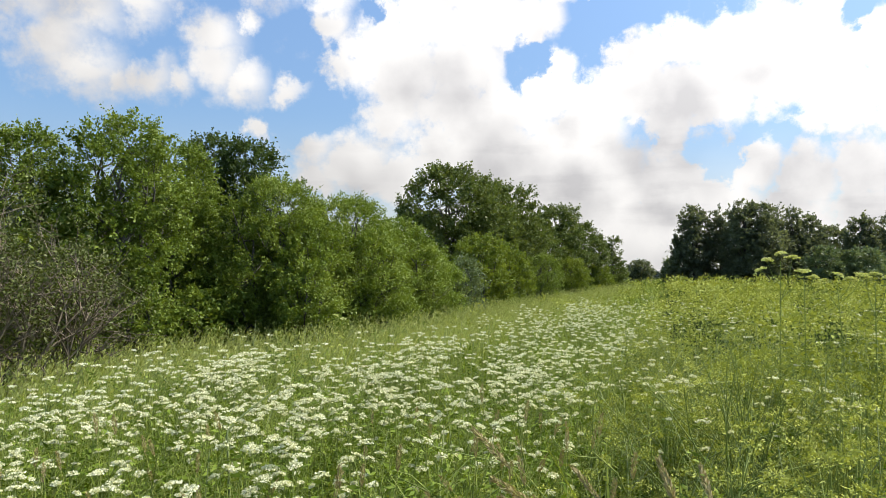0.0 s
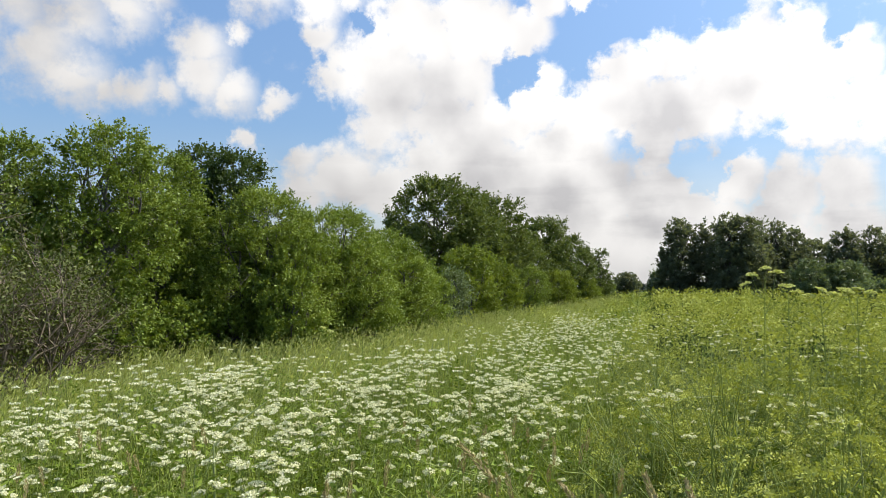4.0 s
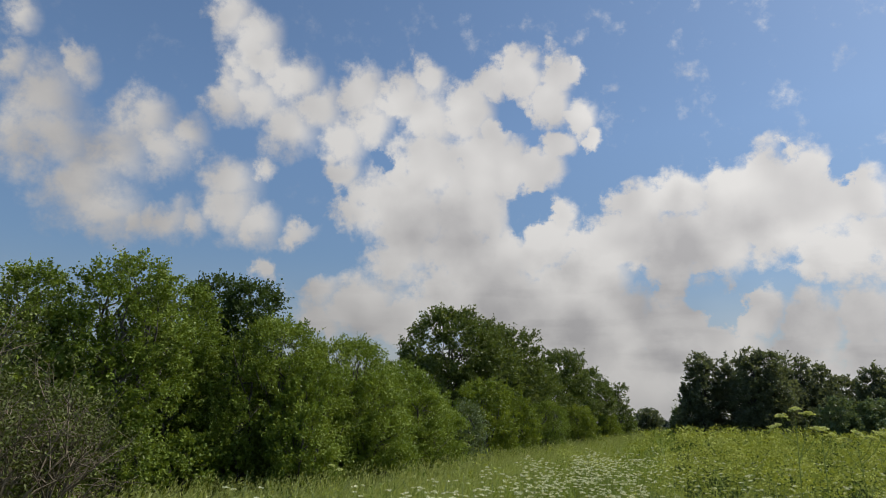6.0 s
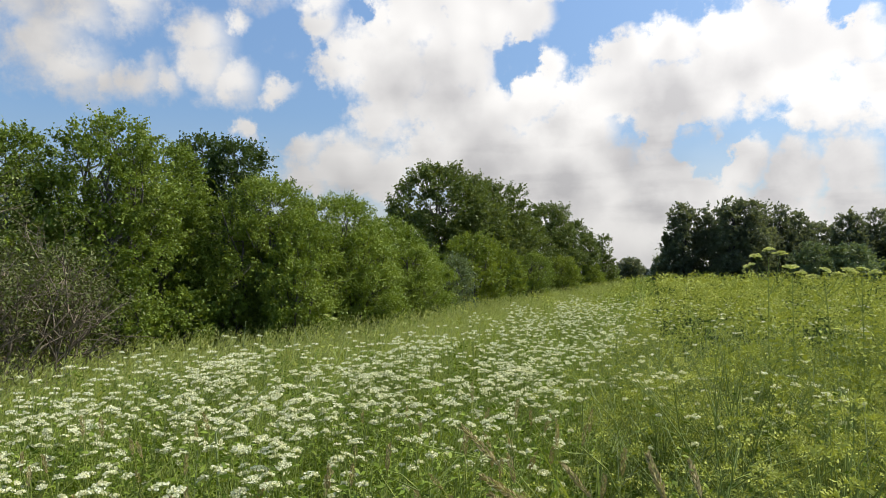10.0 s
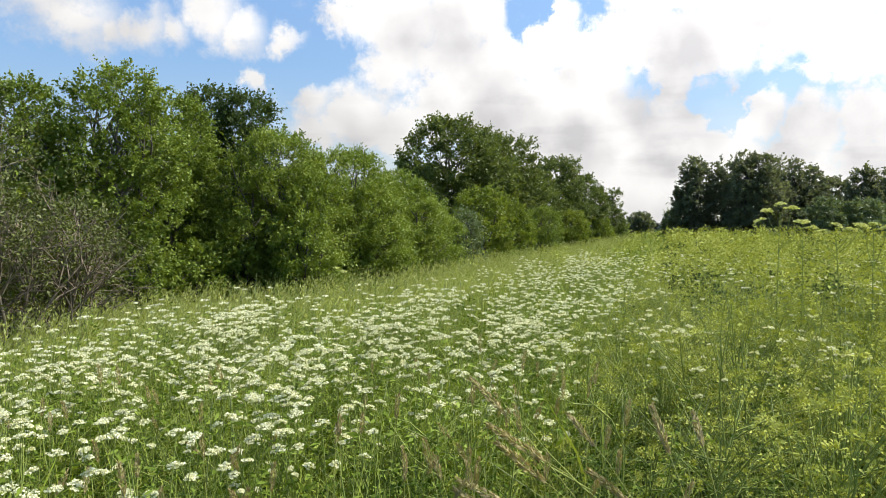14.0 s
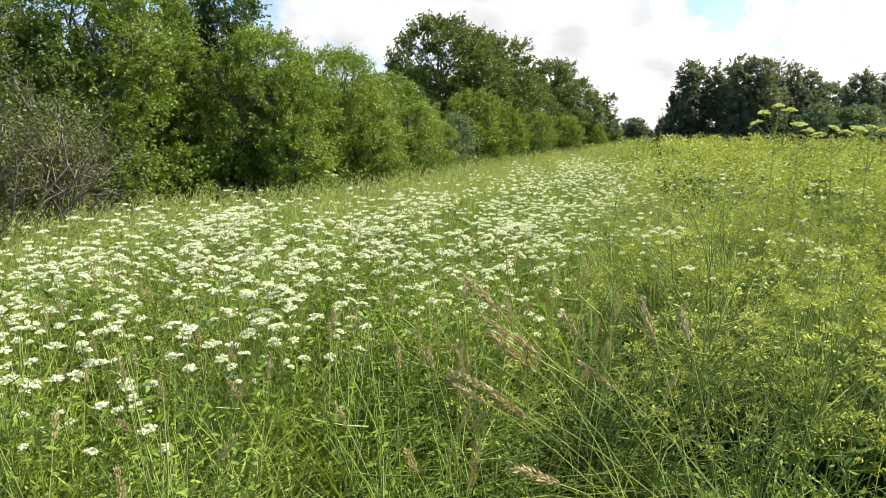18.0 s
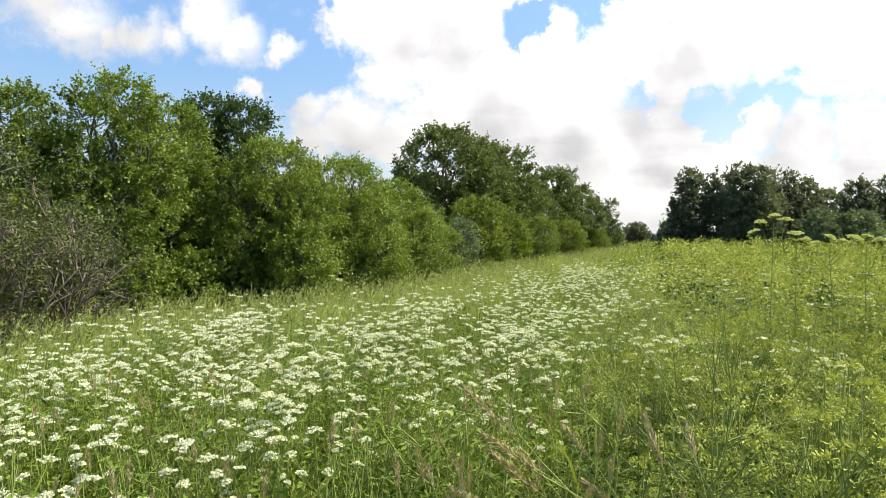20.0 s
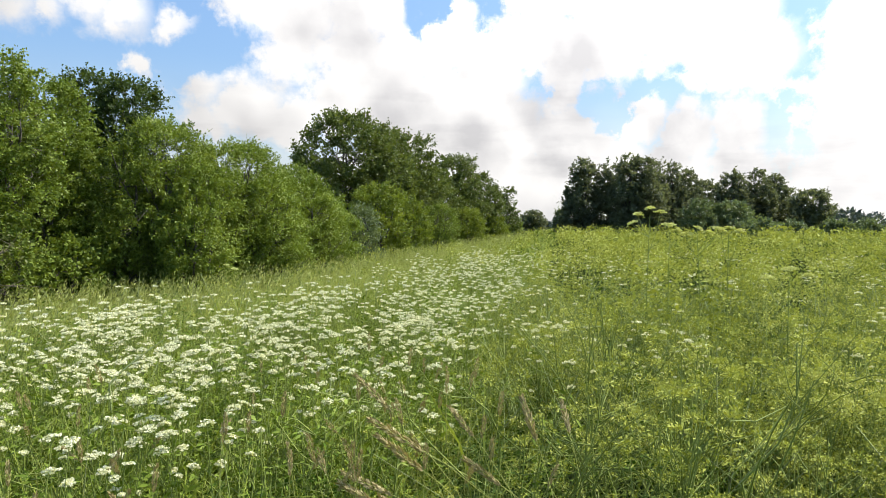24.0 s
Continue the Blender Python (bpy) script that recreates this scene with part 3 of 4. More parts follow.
def build_tree(name, kind, at, height, spread, label, category, group, seed):
    rng = np.random.default_rng(seed)
    spread *= 1.4 if kind in ("forest", "alder") else 1.22
    shape, ll, lw, leaf_mat, bark_mat, density, foot, tuft = KINDS[kind]
    root = new(name)
    root.matrix_basis = pose(*at)
    tagged(root, label, category, group)
    spray = tuft * 1.15
    full, height = height, height - 0.55 * spray
    spread = max(spread - 0.35 * spray, 0.3)
    z0, span = foot * height, height * (1 - foot)
    count = int(np.clip(14 + 5.0 * span / max(spread, 0.3), 22, 38)) + (12 if kind in ("bush", "tree") else 0)
    # lobes of the crown
    t = (np.arange(count) + rng.uniform(0.2, 0.8, count)) / count
    turn = rng.uniform(0, 2 * np.pi) + np.arange(count) * 2.4 + rng.normal(0, 0.35, count)
    reach = PROFILE[shape](t) * spread
    size = np.clip(spread * rng.uniform(0.26, 0.54, count) * (0.78 if kind == "bush" else 1.0) * (0.75 + 0.3 * PROFILE[shape](t)), 0.18, 0.24 * height)
    out = np.maximum(reach - size * 0.85, 0) * rng.uniform(0.75, 1.1, count)
    tall = size * rng.uniform(0.9, 1.35, count)
    z = z0 + t * span
    z = np.minimum(np.maximum(z, tall * 0.8), height - tall)
    c = np.stack([out * np.sin(turn), out * np.cos(turn), z], 1)
    c[-1] = [rng.normal(0, 0.08 * spread), rng.normal(0, 0.08 * spread), height - tall[-1] * 1.0]
    # tufts of shoots stand over the lobes, with dark gaps between them
    per = 13
    radii = np.stack([size, size, tall], 1)
    hubs = np.maximum((4 * np.pi * size ** 2 / (1.9 * tuft ** 2)).astype(int), 6)
    home = np.repeat(np.arange(count), hubs)
    face = unit(rng.normal(size=(len(home), 3)) + np.array([0, 0, 0.2]))
    hub = c[home] + face * radii[home] * rng.uniform(0.62, 0.98, (len(home), 1))
    # none where lobes run into one another, in the shade within
    depth = np.linalg.norm((hub[:, None] - c[None]) / radii[None], axis=2)
    depth[np.arange(len(home)), home] = 9.0
    show = (depth.min(1) > 0.76) | (rng.random(len(home)) < 0.1)
    home, face, hub = home[show], face[show], hub[show]
    shoots = np.maximum(rng.poisson(density * 1.9 * tuft ** 2 / per, len(hub)), 2)
    pick = np.repeat(np.arange(len(hub)), shoots)
    n = len(pick)
    which, d = home[pick], face[pick]
    base = hub[pick] + rng.normal(0, 0.3 * tuft, (n, 3)) * [1, 1, 0.6]
    axis = np.array([0, 0, 1.0])
    outward = unit(base - np.array([0, 0, 1.0]) * base[:, 2:3] + 1e-6)
    erect = (0.6, 1.3) if shape == "dome" else (0.3, 0.9)
    way = unit(0.6 * d + 0.35 * outward + rng.uniform(*erect, (n, 1)) * axis + rng.normal(0, 0.42, (n, 3)) + [0.2, 0.05, 0.0])
    lift = 1.0 + 0.5 * (rng.random(n) < 0.05)
    length = spray * rng.uniform(0.55, 1.3, n) * lift
    k = np.linspace(0.05, 1.0, per)
    pts = base[:, None] + way[:, None] * (length[:, None] * k)[:, :, None]
    pts[:, :, 2] -= 0.12 * length[:, None] * k ** 2
    lp = (pts + rng.normal(0, ll * 0.28, pts.shape)).reshape(-1, 3)
    lw_dir = (0.55 * np.repeat(way, per, 0) + rng.normal(0, 0.6, (n * per, 3)) - np.array([0, 0, 0.12]))
    keep = lp[:, 2] > 0.05
    lp, lw_dir = lp[keep], lw_dir[keep]
    s = rng.uniform(0.7, 1.25, len(lp))
    crown = Pile().add(*leaves(lp, lw_dir, ll * s, lw * s, rng, 0.15, 1.3), 0)
    part("crown", crown, leaf_mat, root)
    # trunk or stems, limbs, twigs
    wood = Pile()
    stems = 1 if shape in ("egg", "column", "spire") else 5
    if kind == "tree":
        stems = 3
    fat = 0.018 * full + 0.02
    if stems == 1:
        k6 = np.linspace(0, 1, 7)
        path = np.zeros((1, 7, 3))
        path[0, :, 2] = -0.1 + k6 * height * 0.9
        path[0, :, :2] = np.cumsum(rng.normal(0, 0.02 * height, (7, 2)), 0) * 0.5 * k6[:, None]
        wood.add(*tubes(path, (fat * (1 - 0.85 * k6))[None], 8))
        anchors = path[0]
    else:
        a = np.arange(stems) * 2 * np.pi / stems + rng.uniform(0, 1)
        k6 = np.linspace(0, 1, 7)
        path = np.zeros((stems, 7, 3))
        far = (spread * rng.uniform(0.25, 0.6, stems))[:, None] * k6 ** 1.3
        path[:, :, 0] = 0.1 * np.sin(a)[:, None] + far * np.sin(a)[:, None]
        path[:, :, 1] = 0.1 * np.cos(a)[:, None] + far * np.cos(a)[:, None]
        path[:, :, 2] = -0.1 + k6 * height * rng.uniform(0.7, 0.9, stems)[:, None]
        path[:, 1:, :2] += rng.normal(0, 0.012 * height, (stems, 6, 2))
        wood.add(*tubes(path, np.repeat(fat * 0.6 * (1 - 0.85 * k6)[None], stems, 0), 6))
        anchors = path.reshape(-1, 3)
    k4 = np.linspace(0, 1, 5)
    limb = np.zeros((count, 5, 3))
    for i in range(count):
        low = anchors[anchors[:, 2] < max(c[i, 2] * 0.85, 0.4)]
        start = low[np.argmin(np.linalg.norm(low - c[i] * [1, 1, 0.7], axis=1))]
        limb[i] = start + (c[i] - start) * k4[:, None]
        limb[i, 1:4] += rng.normal(0, 0.02 * height, (3, 3))
    near = kind in ("tree", "alder", "bush", "grey")
    if not near:
        wood.add(*tubes(limb, np.repeat(fat * 0.38 * (1 - 0.75 * k4)[None], count, 0), 5))
    pick = rng.random(n) < (0.1 if ll < 0.12 else 0.05)
    tw = np.stack([c[which] + (base - c[which]) * 0.3, base, base + way * length[:, None] * 0.8], 1)[pick]
    wood.add(*tubes(tw, np.repeat(np.array([[0.007, 0.005, 0.002]]) * (ll / 0.085), len(tw), 0), 3))
    trunk = part("trunk", wood, bark_mat, root, smooth=True)
    if near:
        for i in range(count):
            part("limb", Pile().add(*tubes(limb[i:i + 1], (fat * 0.38 * (1 - 0.75 * k4))[None], 5)), bark_mat, trunk, smooth=True)
    return root


def plant_row(rows, name, label, category, group, seed):
    for i, (kind, a, r, top, spread) in enumerate(rows):
        x, y = bearing(a, r)
        z = float(lie(np.array(x), np.array(y)))
        height = 1.5 + r * math.tan(radians(top)) - z
        text = label[kind] if isinstance(label, dict) else label
        build_tree(name[kind] if isinstance(name, dict) else name, kind, (x, y, z - 0.02), height, spread, text, category, group, seed + i)


plant_row(LEFT_TREES, "birch_tree", "young birch in fresh green leaf in the hedge", "tree", "hedge trees", 100)
plant_row(DARK_TREES, "alder_tree", "slim dark green alder rising behind the hedge", "tree", "hedge trees", 120)
plant_row(HEDGE_TREES, {"bush": "willow_bush", "under": "alder_bush", "grey": "grey_willow_bush", "yellow": "young_aspen_bush", "dark": "distant_bush"},
          {"bush": "dense bright green willow bush at the field edge", "under": "low green alder bush in the shade under the trees", "grey": "small grey-green willow bush in the hedge",
           "yellow": "yellow-green young aspen bush in the hedge", "dark": "dark round bush at the far end of the hedge"}, "bush", "hedge bushes", 140)
plant_row(BACK_TREES, "willow_bush", "dense green willow bush deep in the hedge", "bush", "hedge bushes", 170)
plant_row(BIG_TREES, "aspen_tree", "tall round-headed aspen standing over the hedge", "tree", "hedge trees", 180)
plant_row(FOREST_TREES, "forest_tree", "tall dark tree at the edge of the wood", "tree", "wood edge", 200)
plant_row(FRONT_TREES, "wood_edge_bush", "low grey-green bush before the wood", "bush", "wood edge bushes", 240)


# ---------------------------------------------------------------- meadow
def fan(rng, n, r0, r1, a0=-50.0, a1=56.0):
    """Places spread evenly over a fan of ground in front of the walker."""
    a = np.radians(rng.uniform(a0, a1, n))
    r = np.sqrt(rng.uniform(r0 ** 2, r1 ** 2, n))
    return r * np.sin(a), r * np.cos(a)


def patchy(x, y, scale, seed):
    """Smooth drifts between 0 and 1 over the ground."""
    rng = np.random.default_rng(seed)
    v = np.zeros(len(x))
    for i in range(5):
        a, p = rng.uniform(0, 6.28), rng.uniform(0, 6.28)
        k = rng.uniform(0.7, 2.2) / scale
        v += np.sin((x * np.cos(a) + y * np.sin(a)) * k * 6.28 + p)
    return np.clip(0.5 + v / 5.0, 0, 1)


def white_share(x, y):
    """How thickly the white flowers stand: a strip along the hedge, thinning at its ends."""
    s, a = strip(x, y)
    r = np.hypot(x, y)
    left = 5.1 + 2.5 * smooth_step(a, -8, 2)
    edge = smooth_step(s, left - 1.1, left + 0.5) * (1 - smooth_step(s, 8.2, 9.5))
    return edge * (0.08 * smooth_step(r, 1.1, 1.3) + 0.92 * smooth_step(r - 0.25 * smooth_step(x, -0.6, 0.1), 1.45, 2.15)) * (1 - 0.32 * smooth_step(r, 4.2, 7.5)) * (1 - smooth_step(r, 12, 18))


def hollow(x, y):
    """A low place between the flowers and the yellow-green herbs, dark with shade that the leaf colour holds."""
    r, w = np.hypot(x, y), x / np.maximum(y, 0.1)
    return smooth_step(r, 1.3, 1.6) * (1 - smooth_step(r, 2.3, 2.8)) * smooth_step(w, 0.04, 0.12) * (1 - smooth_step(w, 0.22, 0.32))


def herb_share(x, y):
    """How thickly the yellow-green herbs stand: all the field away from the hedge."""
    s, a = strip(x, y)
    r = np.hypot(x, y)
    return smooth_step(s, 8.65, 9.25) * smooth_step(r, 1.3, 1.9) * (1 - 0.95 * hollow(x, y))


def build_stalks():
    """Straight thin stalks lying across one another over the herbs."""
    rng = np.random.default_rng(13)
    n = 900
    x, y = fan(rng, n, 1.9, 9.0, -48, 52)
    keep = rng.random(n) < np.maximum(0.9 * herb_share(x, y), 0.3 * (strip(x, y)[0] > 4))
    x, y = x[keep], y[keep]
    n = len(x)
    a, lean, tall = rng.normal(1.0, 1.6, n), rng.uniform(0.05, 0.75, n), rng.uniform(0.75, 1.1, n)
    k = np.array([0.0, 0.5, 1.0])
    p = on_ground(x, y)[:, None] + np.zeros((n, 3, 3))
    p[:, :, 0] += (np.sin(a) * lean)[:, None] * k ** 1.4
    p[:, :, 1] += (np.cos(a) * lean)[:, None] * k ** 1.4
    p[:, :, 2] += tall[:, None] * k * (1 - 0.3 * lean[:, None] * k)
    far = 1 + np.hypot(x, y) / 8
    ob = part("herb_stalks", Pile().add(*tubes(p, (0.0022 * far * rng.uniform(0.7, 1.4, n))[:, None] * np.array([1.0, 0.8, 0.5]), 3)), M_STRAW)
    tagged(ob, "thin straight pale green stalks among the herbs", "herbs", kind="stuff")


def build_grass():
    rng = np.random.default_rng(11)
    # r from, r to, blades a square metre, segments, width, height factor
    for r0, r1, per, segs, width in ((0.5, 2.4, 1450, 4, 0.0085), (2.4, 5.0, 900, 3, 0.01), (5.0, 11.0, 300, 2, 0.012), (11.0, 26.0, 70, 2, 0.026), (26.0, 70.0, 8, 1, 0.08), (70.0, 130.0, 1.4, 1, 0.2)):
        n = int(per * math.pi * (r1 ** 2 - r0 ** 2) * 106 / 360)
        x, y = fan(rng, n, r0, r1)
        s, _ = strip(x, y)
        keep = (s > -1.5) & (rng.random(n) > np.maximum(0.97 * herb_share(x, y), 0.93 * hollow(x, y)))
        x, y, s = x[keep], y[keep], s[keep]
        n = len(x)
        tall = rng.uniform(0.5, 0.95, n) * (0.5 + 0.6 * smooth_step(patchy(x, y, 0.5, 3), 0.32, 0.62)) * (0.7 + 0.3 * smooth_step(np.hypot(x, y), 1.1, 1.8))
        tall *= 1 - 0.18 * (s < 5.5) * smooth_step(s, -0.5, 2.0)
        pile = Pile()
        pile.add(*blades(on_ground(x, y) - [0, 0, 0.02], tall, rng.normal(0.9, 1.5, n), rng.uniform(0.25, 1.35, n), width * np.where(rng.random(n) < 0.3, 1.7, 0.85) * rng.uniform(0.7, 1.3, n), segs, rng))
        ob = part("meadow_grass", pile, M_GRASS)
        tagged(ob, "long green meadow grass leaning in the wind", "grass", kind="stuff")


def build_grass_behind():
    """The same meadow goes on round the back, where the walker came from."""
    rng = np.random.default_rng(17)
    pile = Pile()
    for r0, r1, n, width in ((0.6, 4.0, 5000, 0.014), (4.0, 14.0, 9000, 0.04)):
        x, y = fan(rng, n, r0, r1, 56, 310)
        pile.add(*blades(on_ground(x, y), rng.uniform(0.45, 0.9, n), rng.normal(0.9, 1.5, n), rng.uniform(0.15, 1.0, n), width * rng.uniform(0.6, 1.4, n), 2, rng))
    ob = part("meadow_grass", pile, M_GRASS)
    tagged(ob, "long green meadow grass round the path", "grass", kind="stuff")


def build_straw_band():
    """Pale flowering grass between the flowers and the hedge, with feathery heads."""
    rng = np.random.default_rng(21)
    pile = Pile()
    for a0, a1, per in ((-14, 6, 84), (6, 22, 38), (22, 60, 9)):
        n = int(per * (a1 - a0) * 7.5)
        s, a = rng.uniform(-0.6, 7.2, n), rng.uniform(a0, a1, n)
        x = HEDGE_FOOT[0] + s * ACROSS[0] + a * ALONG[0]
        y = HEDGE_FOOT[1] + s * ACROSS[1] + a * ALONG[1]
        keep = (rng.random(n) > white_share(x, y) * 0.9) & (np.hypot(x, y) > 2.5)
        x, y = x[keep], y[keep]
        n = len(x)
        tall = rng.uniform(0.55, 1.0, n)
        far = 1 + np.hypot(x, y) / 14
        lean, bend = rng.normal(1.2, 0.6, n), rng.uniform(0.1, 0.45, n)
        pile.add(*blades(on_ground(x, y), tall, lean, bend, 0.004 * far * rng.uniform(0.7, 1.4, n), 2, rng), 0)
        tip = on_ground(x, y)
        tip[:, 2] += tall * (1 - 0.45 * bend)
        tip[:, 0] += np.sin(lean) * bend * tall
        tip[:, 1] += np.cos(lean) * bend * tall
        m = 3
        at = np.repeat(tip, m, 0) - np.array([0, 0, 1.0]) * rng.uniform(0, 0.12, (n * m, 1))
        way = rng.normal(0, 0.35, (n * m, 3)) + [0.4, 0.1, 0.9]
        size = rng.uniform(0.03, 0.06, n * m) * np.repeat(far, m) ** 0.3
        pile.add(*leaves(at, way, size, size * 0.28, rng), 1)
    ob = part("flowering_grass", pile, [M_PALE, M_PALE])
    tagged(ob, "pale feathery flowering grass before the hedge", "grass", kind="stuff")


def umbel_head(rng, radius, rays, florets, petal):
    """A flat white flower head: rays from one point, each with a small dome of florets. Made round the origin, which is the top of its stalk."""
    head = Pile()
    k = np.arange(rays)
    rad = radius * np.sqrt((k + 0.4) / rays)
    turn = k * 2.4 + rng.uniform(0, 6.28)
    drop = 0.34 * radius * (rad / radius) ** 2
    c = np.stack([rad * np.sin(turn), rad * np.cos(turn), 0.62 * radius - drop + rng.normal(0, 0.1 * radius, rays)], 1)
    head.add(*tubes(np.stack([np.zeros((rays, 3)), c], 1), np.full((rays, 2), 0.0007), 3), 1)
    m = florets
    d = unit(rng.normal(size=(rays * m, 3)) * [1, 1, 0.5] + [0, 0, 0.35])
    spot = np.repeat(c, m, 0) + d * radius * 0.28 * rng.uniform(0.5, 1.0, (rays * m, 1)) * [1, 1, 0.5]
    flat = unit(rng.normal(size=(rays * m, 3)) * [1, 1, 0.25])
    size = petal * rng.uniform(0.8, 1.3, rays * m)
    head.add(*leaves(spot - flat * size[:, None] * 0.5, flat, size, size * 0.95, rng, 0.2), 0)
    return head


def flower_plant(seed):
    """One white umbel flower: stem, side stalks, cut leaves and two to five heads."""
    rng = np.random.default_rng(seed)
    root = new("white_umbel_flower")
    tagged(root, "white flat-topped umbel flower on a thin green stem", "flower", "white flowers in the meadow")
    tall = rng.uniform(0.78, 1.0)
    sway = rng.normal(0, 0.05, 2)
    k = np.linspace(0, 1, 6)
    stem = np.stack([sway[0] * k ** 2, sway[1] * k ** 2, -0.03 + k * (tall + 0.03)], 1)
    body = Pile().add(*tubes(stem[None], np.array([0.003 - 0.0018 * k]), 5))
    heads = [(stem[-1], rng.uniform(0.018, 0.027))]
    for i in range(rng.integers(3, 7)):
        f = rng.uniform(0.55, 0.8)
        a = rng.uniform(0, 6.28)
        b = np.array([np.interp(f, k, stem[:, j]) for j in range(3)])
        e = b + np.array([math.sin(a), math.cos(a), 0]) * rng.uniform(0.05, 0.14) + [0, 0, (tall - b[2]) * rng.uniform(0.55, 1.1)]
        bow = (b + e) / 2 + np.array([math.sin(a), math.cos(a), -0.4]) * 0.02
        body.add(*tubes(np.stack([b, bow, e])[None], np.array([[0.0017, 0.0014, 0.001]]), 4))
        heads.append((e, rng.uniform(0.008, 0.022)))
    part("stem", body, M_STALK, root, smooth=True)
    n = 90
    f = rng.uniform(0.2, 0.9, n)
    at = np.stack([np.interp(f, k, stem[:, j]) for j in range(3)], 1) + rng.normal(0, 0.045, (n, 3)) * [1, 1, 0.5]
    size = rng.uniform(0.02, 0.055, n)
    part("foliage", Pile().add(*leaves(at, rng.normal(size=(n, 3)) * [1, 1, 0.5], size, size * 0.3, rng)), M_MEADOW, root)
    for at, radius in heads:
        h = part("flower_head", umbel_head(rng, radius, 13, 9, 0.0068), [M_PETAL, M_STALK], root)
        h.matrix_basis = pose(*at, rng.normal(0, 9), rng.normal(0, 9), 0)
    return root


def build_flowers():
    rng = np.random.default_rng(31)
    n = 16000
    x, y = fan(rng, n, 1.15, 18.0, -48, 52)
    share = white_share(x, y) * (0.2 + 0.85 * smooth_step(patchy(x, y, 1.1, 8), 0.28, 0.62))
    r = np.hypot(x, y)
    share = share * (0.82 + 0.18 * smooth_step(r, 2.2, 3.6)) + 0.035 * herb_share(x, y) * smooth_step(r, 2.4, 3.5)
    keep = rng.random(n) < share
    x, y = x[keep], y[keep]
    order = np.argsort(np.hypot(x, y))
    x, y = x[order], y[order]
    near = 240
    models = [flower_plant(300 + i) for i in range(10)]
    for i in range(near):
        place = pose(x[i], y[i], float(lie(x[i], y[i])) - 0.01, rng.normal(0, 4), rng.normal(0, 4), rng.uniform(0, 360))
        if i < len(models):
            models[i].matrix_basis = place
        else:
            copy_thing(models[i % len(models)], place)
    # those farther off
    pile = Pile()
    for i in range(near, len(x)):
        r = math.hypot(x[i], y[i])
        base = np.array([x[i], y[i], float(lie(x[i], y[i]))])
        tall = rng.uniform(0.7, 1.0)
        heads = rng.integers(2, 6)
        p = np.zeros((heads, 3, 3))
        p[:, 0] = base + [0, 0, 0.3]
        p[:, 2] = base + np.concatenate([rng.normal(0, 0.07, (heads, 2)), tall - rng.uniform(0, 0.14, (heads, 1))], 1)
        p[:, 1] = (p[:, 0] + p[:, 2]) / 2
        p[:, 1, :2] = p[:, 0, :2] * 0.7 + p[:, 2, :2] * 0.3
        pile.add(*tubes(p, np.full((heads, 3), 0.0016), 3), 1)
        rays = 8 if r < 6 else 5
        m = 4 if r < 6 else 2
        petal = 0.0115 if r < 6 else 0.0185
        for j in range(heads):
            radius = rng.uniform(0.013, 0.032)
            k = np.arange(rays)
            rad, turn = radius * np.sqrt((k + 0.4) / rays), k * 2.4 + rng.uniform(0, 6.28)
            c = p[j, 2] + np.stack([rad * np.sin(turn), rad * np.cos(turn), 0.02 - 0.2 * rad ** 2 / radius], 1)
            spot = np.repeat(c, m, 0) + rng.normal(0, radius * 0.13, (rays * m, 3)) * [1, 1, 0.6]
            flat = unit(rng.normal(size=(rays * m, 3)) * [1, 1, 0.3])
            size = petal * rng.uniform(0.8, 1.3, rays * m)
            pile.add(*leaves(spot - flat * size[:, None] * 0.5, flat, size, size * 0.95, rng, 0.2), 0)
    ob = part("white_flowers", pile, [M_PETAL, M_STALK])
    tagged(ob, "drift of small white umbel flowers in the grass", "flowers", kind="stuff")


